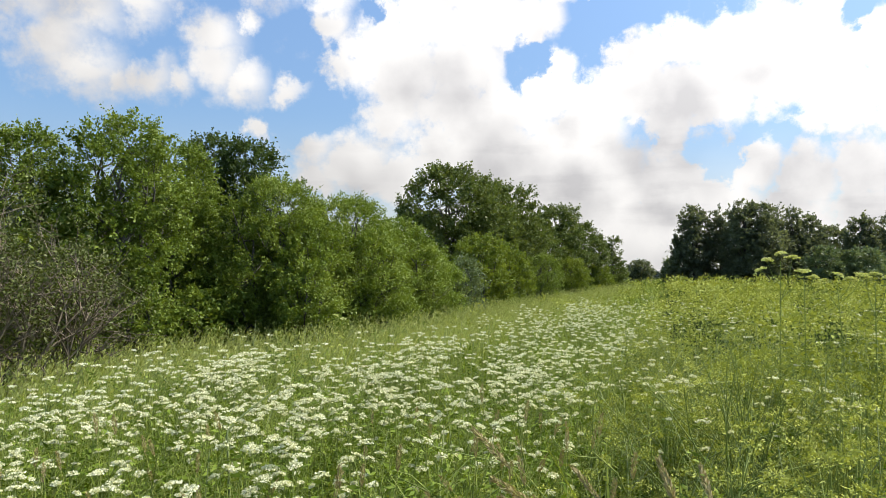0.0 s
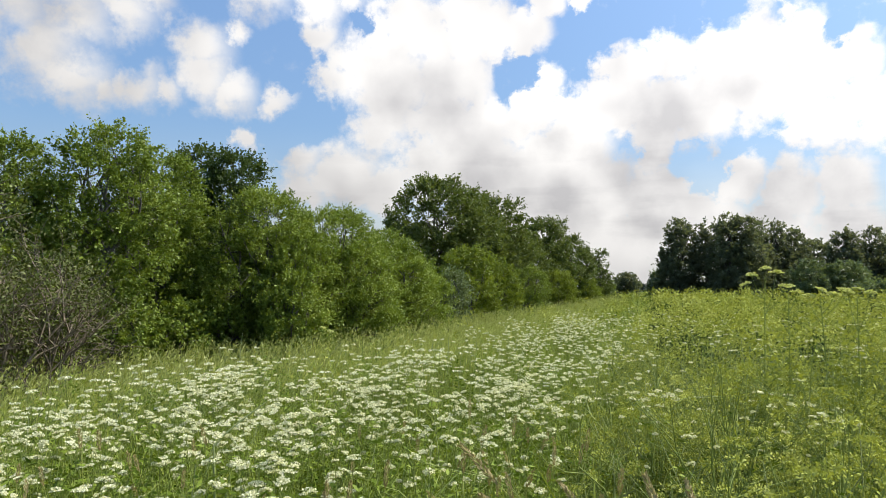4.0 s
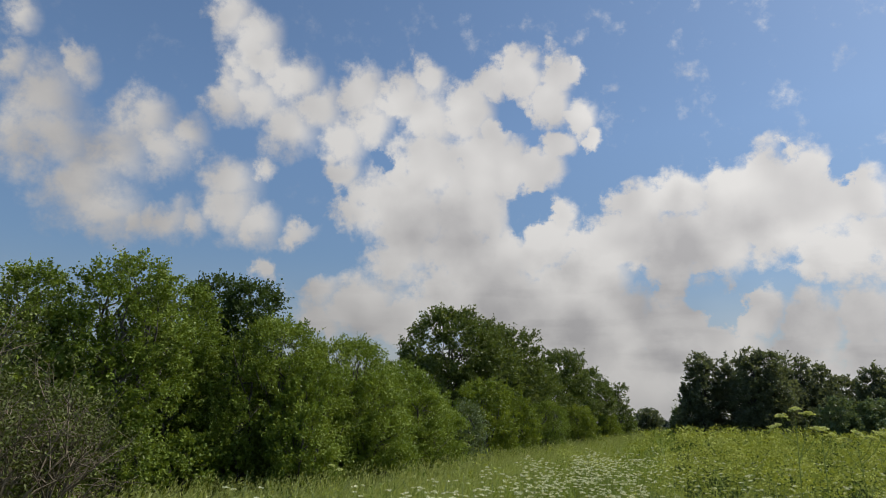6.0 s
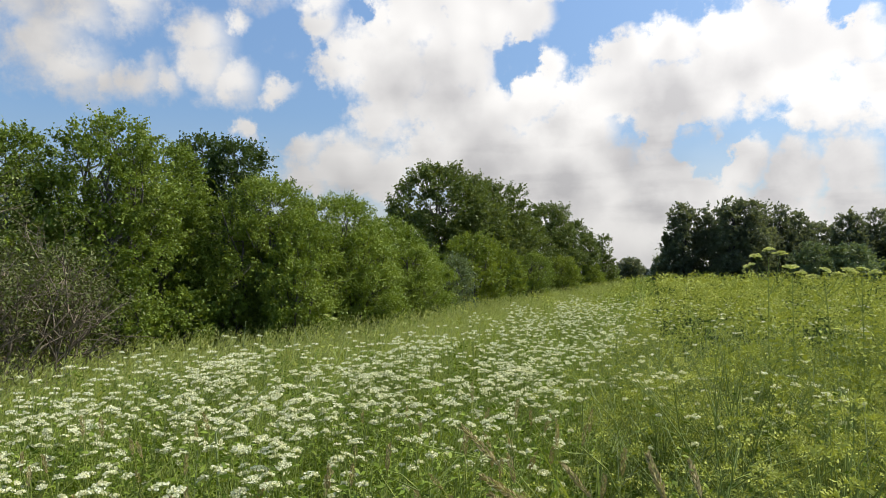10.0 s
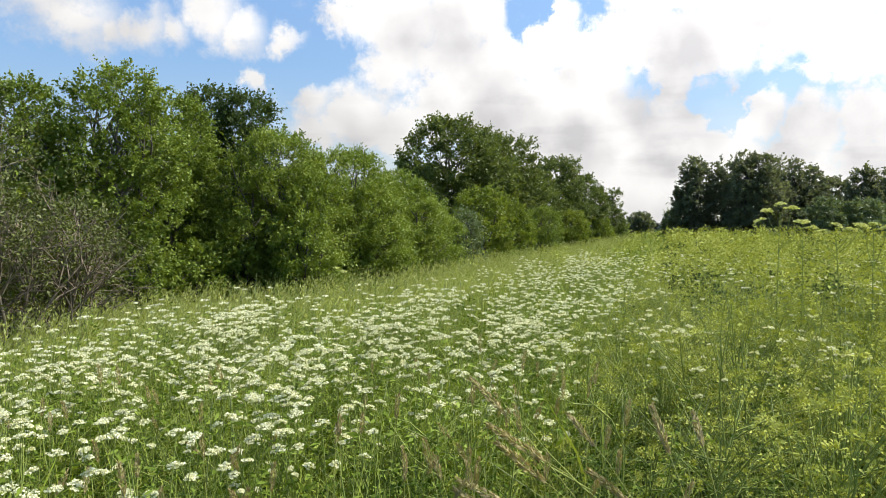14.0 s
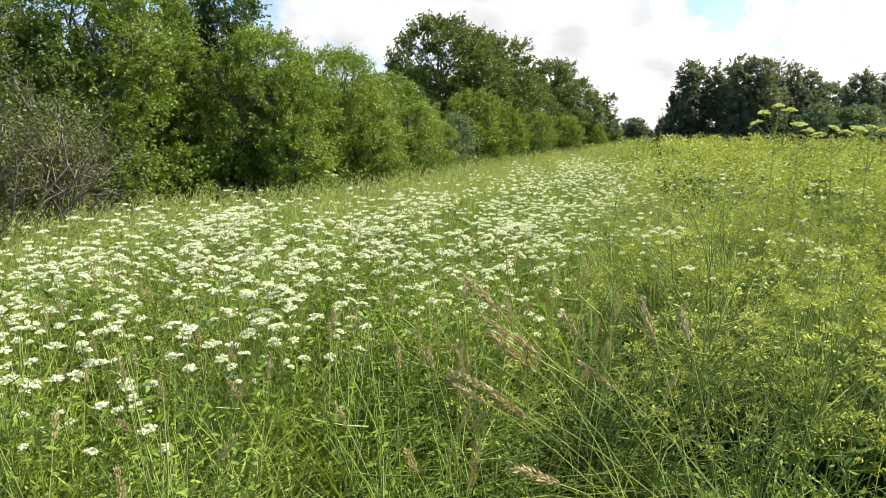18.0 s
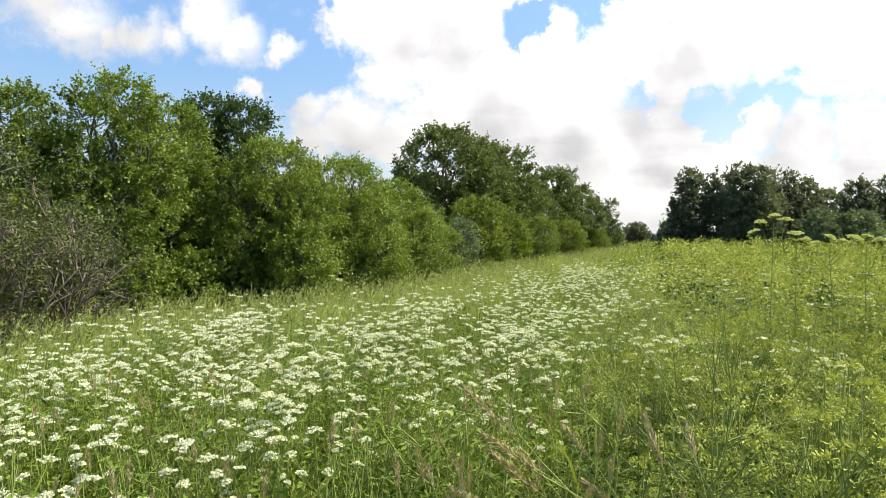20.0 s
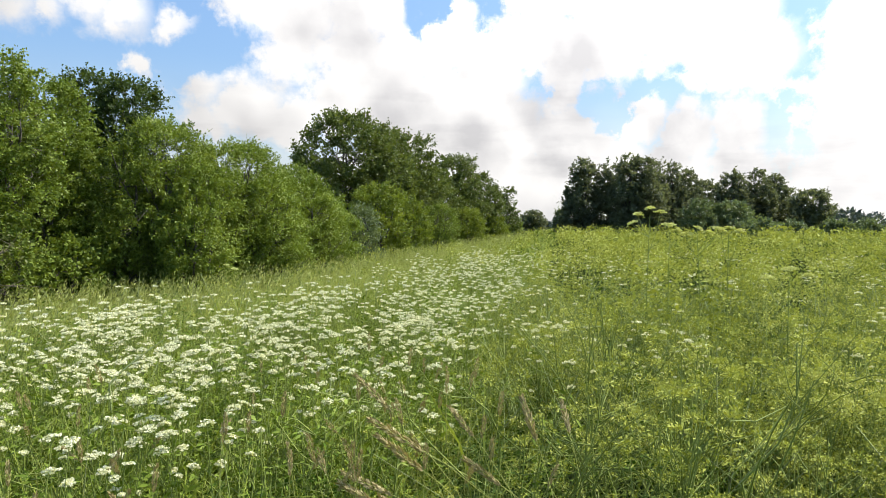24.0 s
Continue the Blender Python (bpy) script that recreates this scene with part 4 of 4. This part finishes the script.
def herb(rng, leaflets, twigs, size, dots=0, dot=0.01, broad=20, thin=0.5, wood=True):
    """A bushy yellow-green herb: forked stalks, a dome of frilly umbels on top, darker leaves within, shade put into
    their colour. Returns a pile: 0 leaf, 1 stalk, 2 shade-coloured lower leaf.
    """
    pile = Pile()
    tall = 0.95
    k = np.linspace(0, 1, 4)
    stem = np.stack([rng.normal(0, 0.06) * k, rng.normal(0, 0.06) * k, k * tall * 0.85], 1)
    if wood:
        pile.add(*tubes(stem[None], np.array([0.0042 - 0.002 * k]), 4), 1)
    f = rng.uniform(0.35, 0.95, twigs)
    b = np.stack([np.interp(f, k, stem[:, j]) for j in range(3)], 1)
    a = rng.uniform(0, 6.28, twigs)
    reach = 0.28 * np.sqrt(rng.uniform(0.02, 1, twigs))
    e = np.stack([b[:, 0] + np.sin(a) * reach, b[:, 1] + np.cos(a) * reach, tall * (1.0 - 0.5 * (reach / 0.28) ** 2 * rng.uniform(0.5, 1.3, twigs)) + rng.normal(0, 0.05, twigs)], 1)
    b[:, 2] = np.minimum(b[:, 2], e[:, 2] - 0.08)
    mid = (b + e) / 2 + rng.normal(0, 0.012, (twigs, 3))
    if wood:
        pile.add(*tubes(np.stack([b, mid, e], 1), np.repeat(np.array([[0.003, 0.0022, 0.0012]]), twigs, 0), 3), 1)
    q = rng.uniform(0.2, 1.0, (twigs, leaflets))
    pts = b[:, None] + (e - b)[:, None] * q[:, :, None] + rng.normal(0, 0.026, (twigs, leaflets, 3))
    pts = pts.reshape(-1, 3)
    s = size * rng.uniform(0.6, 1.5, len(pts))
    way = rng.normal(size=(len(pts), 3)) * [1, 1, 0.5]
    # leaflets under the dome take the leaf colour with shade painted in
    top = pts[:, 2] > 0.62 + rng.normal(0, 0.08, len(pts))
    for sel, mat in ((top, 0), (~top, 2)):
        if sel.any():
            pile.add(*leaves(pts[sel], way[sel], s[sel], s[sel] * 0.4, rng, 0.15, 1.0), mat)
    # a few broad leaves low down, in the shade-darkened colour
    n = broad
    at = np.stack([rng.normal(0, 0.08, n), rng.normal(0, 0.08, n), rng.uniform(0.12, 0.46, n)], 1)
    a = rng.uniform(0, 6.28, n)
    way = np.stack([np.sin(a), np.cos(a), rng.uniform(-0.2, 0.5, n)], 1)
    d = rng.uniform(0.05, 0.09, n) * max(1.0, size / 0.032) ** 0.8
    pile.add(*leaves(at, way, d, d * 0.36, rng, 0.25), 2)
    if dots:
        # at each twig's end a domed tuft of short leaflets
        m = dots * twigs
        dome = unit(rng.normal(size=(m, 3)) * [1, 1, 0.8] + [0, 0, 0.45])
        broad_by = np.repeat(dot * rng.uniform(2.0, 3.9, twigs), dots)[:, None]
        at = np.repeat(e, dots, 0) + dome * broad_by * rng.uniform(0.45, 1.0, (m, 1)) * [1, 1, 0.6]
        d = dot * rng.uniform(0.7, 1.4, m)
        pile.add(*leaves(at, dome + rng.normal(0, 0.6, (m, 3)), d, d * thin, rng, 0.25, 1.0), 0)
    return pile


def scatter(pile, models, x, y, rng, low=0.8, high=1.1, wave=0.7, mound=None):
    if mound is None:
        mound = 0.46 + 0.62 * smooth_step(patchy(x, y, wave, 15), 0.33, 0.62)
    mound = mound * (0.72 + 0.28 * smooth_step(np.hypot(x, y), 1.2, 1.8))
    for i in range(len(x)):
        src = models[rng.integers(len(models))]
        a, s = rng.uniform(0, 6.28), rng.uniform(low, high) * mound[i]
        ca, sa = math.cos(a), math.sin(a)
        lean = rng.normal([0.1, 0.02], 0.09)
        shift = np.array([x[i], y[i], float(lie(x[i], y[i])) - 0.02])
        for v, (f, mat), start in src:
            w = np.empty_like(v)
            w[:, 0] = (v[:, 0] * ca - v[:, 1] * sa + lean[0] * v[:, 2]) * s
            w[:, 1] = (v[:, 0] * sa + v[:, 1] * ca + lean[1] * v[:, 2]) * s
            w[:, 2] = v[:, 2] * s
            pile.add(w + shift, f - start, mat)


def pieces(p):
    starts = np.concatenate([[0], np.cumsum([len(v) for v in p.v])[:-1]])
    return list(zip(p.v, p.f, starts))


def build_leafy_floor():
    """Broad-leaved green herbs between the grass blades, under and beside the flowers."""
    rng = np.random.default_rng(51)
    for r0, r1, per, leaflets, twigs, size in ((0.9, 3.2, 46, 16, 12, 0.022), (3.2, 8.0, 13, 9, 9, 0.036)):
        n = int(per * math.pi * (r1 ** 2 - r0 ** 2) * 106 / 360)
        x, y = fan(rng, n, r0, r1)
        keep = (rng.random(n) < (1 - herb_share(x, y)) * (1 - hollow(x, y))) & (strip(x, y)[0] > 4)
        models = [pieces(herb(rng, leaflets, twigs, size)) for _ in range(8)]
        pile = Pile()
        scatter(pile, models, x[keep], y[keep], rng, 0.66, 0.98)
        ob = part("meadow_herbs", pile, [M_MEADOW, M_STALK, M_HERBSHADE])
        tagged(ob, "green leafy herbs between the meadow grass", "herbs", kind="stuff")


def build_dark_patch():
    """A hollow of low herbs between the flowers and the yellow-green field, shade under taller plants put into their
    dark green.
    """
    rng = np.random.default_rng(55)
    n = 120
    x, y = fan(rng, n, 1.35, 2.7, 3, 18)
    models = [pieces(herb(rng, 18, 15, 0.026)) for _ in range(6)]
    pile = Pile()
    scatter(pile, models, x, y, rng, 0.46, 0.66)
    ob = part("shaded_herbs", pile, [M_HOLLOWSHADE, M_STALK, M_HOLLOWSHADE])
    tagged(ob, "low broad-leaved herbs in a hollow, shade painted into their dark green", "herbs", kind="stuff")


def build_herbs():
    rng = np.random.default_rng(41)
    for r0, r1, per, leaflets, twigs, size, dots, dot in ((1.2, 4.2, 48, 9, 12, 0.017, 44, 0.0115), (4.2, 10.0, 25, 5, 10, 0.026, 18, 0.019), (10.0, 24.0, 4.8, 2, 8, 0.04, 9, 0.047), (24.0, 60.0, 0.8, 2, 6, 0.1, 7, 0.12), (60.0, 130.0, 0.15, 2, 4, 0.2, 8, 0.26)):
        n = int(per * math.pi * (r1 ** 2 - r0 ** 2) * 106 / 360)
        x, y = fan(rng, n, r0, r1)
        mound = None
        if r0 < 10:
            # bushy clumps with gaps between them
            many = n // 12
            cx, cy = fan(rng, many, r0, r1)
            which = rng.integers(many, size=n)
            broadness = 0.18 if r0 < 4 else 0.3
            dx, dy = rng.normal(0, broadness, (2, n))
            x, y = cx[which] + dx, cy[which] + dy
            mound = rng.uniform(0.74, 1.12, many)[which] * (1.06 - 0.1 * (dx ** 2 + dy ** 2) / broadness ** 2).clip(0.5)
        share = herb_share(x, y)
        wave = 1.3 if r0 < 4 else 2.0 if r0 < 10 else 4.0
        if r0 >= 10:
            share = np.maximum(share, 0.18 * (strip(x, y)[0] > 6))
        keep = rng.random(n) < share * ((0.5 if r0 >= 10 else 0.7) + (0.5 if r0 >= 10 else 0.3) * smooth_step(patchy(x, y, wave, 15), 0.3, 0.5))
        models = [pieces(herb(rng, leaflets, twigs, size, dots, dot, 9 if r0 < 10 else 4, 0.46 if r0 < 10 else 0.55, r0 < 10)) for _ in range(9)]
        pile = Pile()
        scatter(pile, models, x[keep], y[keep], rng, 0.86, 1.1, wave, None if mound is None else mound[keep])
        ob = part("field_herbs", pile, [M_HERB, M_STALK, M_HERBSHADE])
        tagged(ob, "dense yellow-green field herbs gone to seed", "herbs", kind="stuff")


build_grass()
build_grass_behind()
build_stalks()
build_straw_band()
build_herbs()
build_leafy_floor()
build_dark_patch()
build_flowers()


# ---------------------------------------------------------------- single plants
def fork(rng, start, way, length, depth, out, kids):
    """Forking twigs: appends (path, radius) to out."""
    k = np.linspace(0, 1, 4)
    bow = rng.normal(0, 0.12 * length, 3)
    path = start + way * (length * k)[:, None] + bow * (k * (1 - k))[:, None] * 2
    out.append((path, depth))
    if depth == 0:
        return
    for i in range(kids[depth]):
        f = rng.uniform(0.35, 1.0)
        b = start + way * length * f + bow * f * (1 - f) * 2
        d = unit(way + rng.normal(0, 0.55, 3) + [0, 0, 0.05])
        fork(rng, b, d, length * rng.uniform(0.45, 0.75), depth - 1, out, kids)


def build_dry_shrub(a, r, height, spread, seed, dense=1.0):
    """A half-dead willow: a tangle of grey twigs with a thin veil of leaves."""
    rng = np.random.default_rng(seed)
    x, y = bearing(a, r)
    root = new("dry_shrub")
    root.matrix_basis = pose(x, y, float(lie(np.array(x), np.array(y))))
    tagged(root, "half-dead shrub, tangle of bare grey twigs with few leaves", "shrub", "dry shrubs")
    out = []
    for i in range(11):
        t = i * 2.4 + rng.uniform(-0.3, 0.3)
        tilt = rng.uniform(0.15, 1.0)
        way = unit(np.array([math.sin(t) * tilt, math.cos(t) * tilt, 1.0]))
        fork(rng, np.array([0.12 * math.sin(t), 0.12 * math.cos(t), -0.05]), way * [spread / 1.4, spread / 1.4, 1], height * rng.uniform(0.42, 0.6), 3, out, {3: 5, 2: 4, 1: 3})
    wood = Pile()
    for depth, radius, sides in ((3, 0.03, 6), (2, 0.016, 4), (1, 0.0095, 3), (0, 0.005, 3)):
        p = np.array([q for q, d in out if d == depth])
        wood.add(*tubes(p, radius * np.array([1, 0.8, 0.6, 0.35])[None].repeat(len(p), 0), sides))
    part("branchwork", wood, M_DEAD, root, "weathered bare twigs")
    tips = np.array([q[-1] for q, d in out if d == 0])
    tips = tips[rng.random(len(tips)) < np.clip(0.3 + 0.65 * tips[:, 2] / height, 0, 0.95) * dense]
    m = 18
    at = np.repeat(tips, m, 0) + rng.normal(0, 0.09, (len(tips) * m, 3))
    s = rng.uniform(0.05, 0.085, len(at))
    part("foliage", Pile().add(*leaves(at, rng.normal(size=at.shape), s, s * 0.45, rng)), M_OLIVE, root, "thin olive leaves")


def build_tall_umbel(a, r, tops, seed, label="tall pale green umbel standing above the field herbs"):
    """A tall wild parsnip-like plant: ribbed stem, side stalks, open green-white umbels. tops: heading offset in metres and height of each head."""
    rng = np.random.default_rng(seed)
    x, y = bearing(a, r)
    z = float(lie(np.array(x), np.array(y)))
    root = new("tall_umbel_plant")
    root.matrix_basis = pose(x, y, z, 0, 0, -a)
    tagged(root, label, "plant", "tall umbels")
    k = np.linspace(0, 1, 7)
    main = tops[0]
    stem = np.stack([main[0] * k ** 2, 0 * k, -0.03 + k * (main[1] - z - 0.06)], 1)
    part("stem", Pile().add(*tubes(stem[None], np.array([0.0056 - 0.003 * k]), 7)), M_STALK, root, smooth=True)
    for i, (dx, top) in enumerate(tops):
        e = np.array([dx, rng.normal(0, 0.05), top - z - 0.05])
        if i:
            f = rng.uniform(0.82, 0.93)
            b = np.array([np.interp(f, k, stem[:, j]) for j in range(3)])
            b = b if b[2] < e[2] - 0.08 else np.array([b[0], b[1], e[2] - 0.12])
            bow = b * 0.5 + e * 0.5 + [0.12 * (e[0] - b[0]), 0, -0.005]
            part("stalk", Pile().add(*tubes(np.stack([b, bow, e])[None], np.array([[0.0028, 0.0022, 0.0016]]), 5)), M_STALK, root, smooth=True)
        h = part("umbel", umbel_head(rng, rng.uniform(0.034, 0.045), 16, 16, 0.0095), [M_UMBEL, M_STALK], root, "open green-white umbel")
        h.matrix_basis = pose(*e, rng.normal(0, 8), rng.normal(0, 8), 0)
    n = 140
    f = rng.uniform(0.25, 0.8, n)
    at = np.stack([np.interp(f, k, stem[:, j]) for j in range(3)], 1) + rng.normal(0, 0.06, (n, 3))
    s = rng.uniform(0.03, 0.07, n)
    part("foliage", Pile().add(*leaves(at, rng.normal(size=(n, 3)) * [1, 1, 0.4], s, s * 0.4, rng)), M_HERB, root)


def bare_stalk(seed):
    """A forked, leafless herb stalk."""
    rng = np.random.default_rng(seed)
    root = new("bare_herb_stalk")
    tagged(root, "forked leafless green herb stalk among the yellow-green herbs", "plant", "bare stalks")
    out = []
    fork(rng, np.array([0, 0, -0.02]), unit(np.array([rng.normal(0, 0.25), rng.normal(0, 0.25), 1.0])), 0.72, 2, out, {2: 4, 1: 3})
    for depth, radius in ((2, 0.0056), (1, 0.0032), (0, 0.0018)):
        p = np.array([q for q, d in out if d == depth])
        for q in p:
            part("stem" if depth == 2 else "branch" if depth == 1 else "twig", Pile().add(*tubes(q[None], radius * np.array([[1, 0.9, 0.75, 0.55]]), 5)), M_STALK, root, smooth=True)
    return root


def foxtail(seed, long_head):
    """A grass in seed: thin bowed stem and a bristly head."""
    rng = np.random.default_rng(seed)
    root = new("seed_stalk")
    tagged(root, "brown plume of tall seeding grass bowed over" if long_head else "buff bristly seed head of meadow grass on a thin stem", "plant",
           "grass plumes" if long_head else "seeding grasses")
    k = np.linspace(0, 1, 8)
    tall, bend = (rng.uniform(1.05, 1.2), rng.uniform(0.4, 0.65)) if long_head else (rng.uniform(0.88, 1.04), rng.uniform(0.05, 0.3))
    line = np.stack([bend * tall * k ** 2.2, 0.03 * np.sin(k * 3), k * tall * (1 - 0.35 * bend * k)], 1)
    part("stem", Pile().add(*tubes(line[None], np.array([0.0016 - 0.0008 * k]), 4)), M_PALE, root, smooth=True)
    share = 0.1 if long_head else 0.075
    m = 200 if long_head else 100
    f = 1 - share * rng.random(m)
    at = np.stack([np.interp(f, k, line[:, j]) for j in range(3)], 1)
    ahead = unit(line[-1] - line[-2])
    fat = np.sin(np.pi * np.clip((1 - f) / share, 0.08, 0.95)) * (0.0075 if long_head else 0.0062)
    d = unit(np.cross(rng.normal(size=(m, 3)), ahead))
    s = rng.uniform(0.008, 0.014, m) * (1.35 if long_head else 0.95)
    part("seed_head", Pile().add(*leaves(at + d * fat[:, None] * rng.uniform(0.3, 1, (m, 1)), ahead + 0.45 * d, s, s * 0.32, rng)), M_SEED, root)
    return root


def build_single_plants():
    rng = np.random.default_rng(61)
    build_dry_shrub(-33.5, 12.0, 3.3, 1.5, 71, 1.0)
    build_dry_shrub(-37.5, 12.5, 3.1, 1.5, 72, 1.0)
    build_dry_shrub(-29.5, 12.6, 2.3, 0.9, 73, 0.55)
    build_tall_umbel(26.7, 5.0, [(0.02, 1.69), (-0.1, 1.58), (0.09, 1.66), (-0.06, 1.64), (0.14, 1.57)], 81)
    build_tall_umbel(28.5, 5.0, [(0.0, 1.57), (0.05, 1.53)], 82)
    build_tall_umbel(31.2, 5.1, [(-0.05, 1.55), (0.09, 1.54), (0.03, 1.52), (-0.12, 1.5)], 83)
    build_tall_umbel(33.0, 5.1, [(0.0, 1.55), (-0.05, 1.52), (0.07, 1.53)], 86)
    build_tall_umbel(37.5, 4.6, [(0.0, 1.3), (0.1, 1.26), (-0.12, 1.24)], 84, "tall pale green umbel among the field herbs")
    build_tall_umbel(-9.2, 8.7, [(0.0, 1.02), (0.1, 0.98)], 85, "pale umbel standing over the grass by the hedge")
    stalks = [bare_stalk(500 + i) for i in range(5)]
    for i, (a, r) in enumerate(((20.5, 2.9), (24.5, 2.6), (17.0, 3.3), (28.5, 3.2), (37.5, 3.4), (33.0, 2.7), (30.0, 4.0), (15.0, 2.3), (40.5, 4.4), (22.0, 4.3), (26.5, 3.6), (19.0, 3.9), (31.5, 3.5), (35.5, 2.9), (23.0, 3.3), (27.5, 2.3), (38.5, 2.4), (33.5, 4.6), (18.5, 2.5), (29.0, 5.2))):
        x, y = bearing(a, r)
        m = pose(x, y, float(lie(x, y)), 0, 0, rng.uniform(0, 360))
        if i < 5:
            stalks[i].matrix_basis = m
        else:
            copy_thing(stalks[i % 5], m)
    buff = [foxtail(600 + i, False) for i in range(6)]
    n = 90
    x, y = fan(rng, n, 1.15, 2.9, -36, 14)
    for i in range(n):
        m = pose(x[i], y[i], float(lie(x[i], y[i])), rng.normal(0, 6), rng.normal(0, 6), rng.uniform(0, 360))
        if i < 6:
            buff[i].matrix_basis = m
        else:
            copy_thing(buff[i % 6], m)
    plumes = [foxtail(700 + i, True) for i in range(4)]
    n = 11
    x, y = fan(rng, n, 1.45, 1.9, 17, 34)
    for i in range(n):
        m = pose(x[i], y[i], float(lie(x[i], y[i])) - 0.03, rng.normal(0, 8), rng.normal(0, 8), 150 + rng.normal(0, 40))
        if i < 4:
            plumes[i].matrix_basis = m
        else:
            copy_thing(plumes[i % 4], m)
    # one pale stalk, snapped and leaning
    x, y = bearing(-17.6, 2.65)
    root = new("snapped_stalk")
    root.matrix_basis = pose(x, y, float(lie(x, y)))
    tagged(root, "pale snapped herb stalk leaning among white flowers", "plant")
    k = np.linspace(0, 1, 6)
    low = np.stack([0.03 * (1 - k) - 0.02 * k, 0 * k, -0.03 + 0.93 * k], 1)
    part("stem", Pile().add(*tubes(low[None], np.full((1, 6), 0.0042), 6)), M_STRAW, root, smooth=True)
    high = np.stack([-0.02 + 0.17 * k, 0.1 * k, 0.9 + 0.15 * k ** 0.8], 1)
    part("broken_top", Pile().add(*tubes(high[None], np.array([0.004 - 0.002 * k]), 6)), M_STRAW, root, smooth=True)


def build_distance():
    """A far belt of wood on the horizon."""
    rng = np.random.default_rng(91)
    pile = Pile()
    for a0, a1, r, h, n in ((16.9, 19.4, 430.0, 3.2, 6), (37.0, 80.0, 330.0, 8.0, 62)):
        for i in range(n):
            a = a0 + (a1 - a0) * (i + rng.uniform(0.1, 0.9)) / n
            x, y = bearing(a, r * rng.uniform(0.92, 1.1))
            z = float(lie(np.array(x), np.array(y)))
            m = 300
            d = unit(rng.normal(size=(m, 3)))
            tall = h * rng.uniform(0.75, 1.15)
            at = np.array([x, y, z + tall * 0.45]) + d * np.array([tall * 0.5, tall * 0.5, tall * 0.52]) * rng.uniform(0.5, 1, (m, 1))
            s = rng.uniform(1.0, 2.0, m)
            pile.add(*leaves(at, d + rng.normal(0, 0.5, (m, 3)), s, s * 0.8, rng))
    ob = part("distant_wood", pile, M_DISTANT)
    tagged(ob, "far hazy belt of wood on the horizon", "wood", kind="stuff")


build_single_plants()
build_distance()
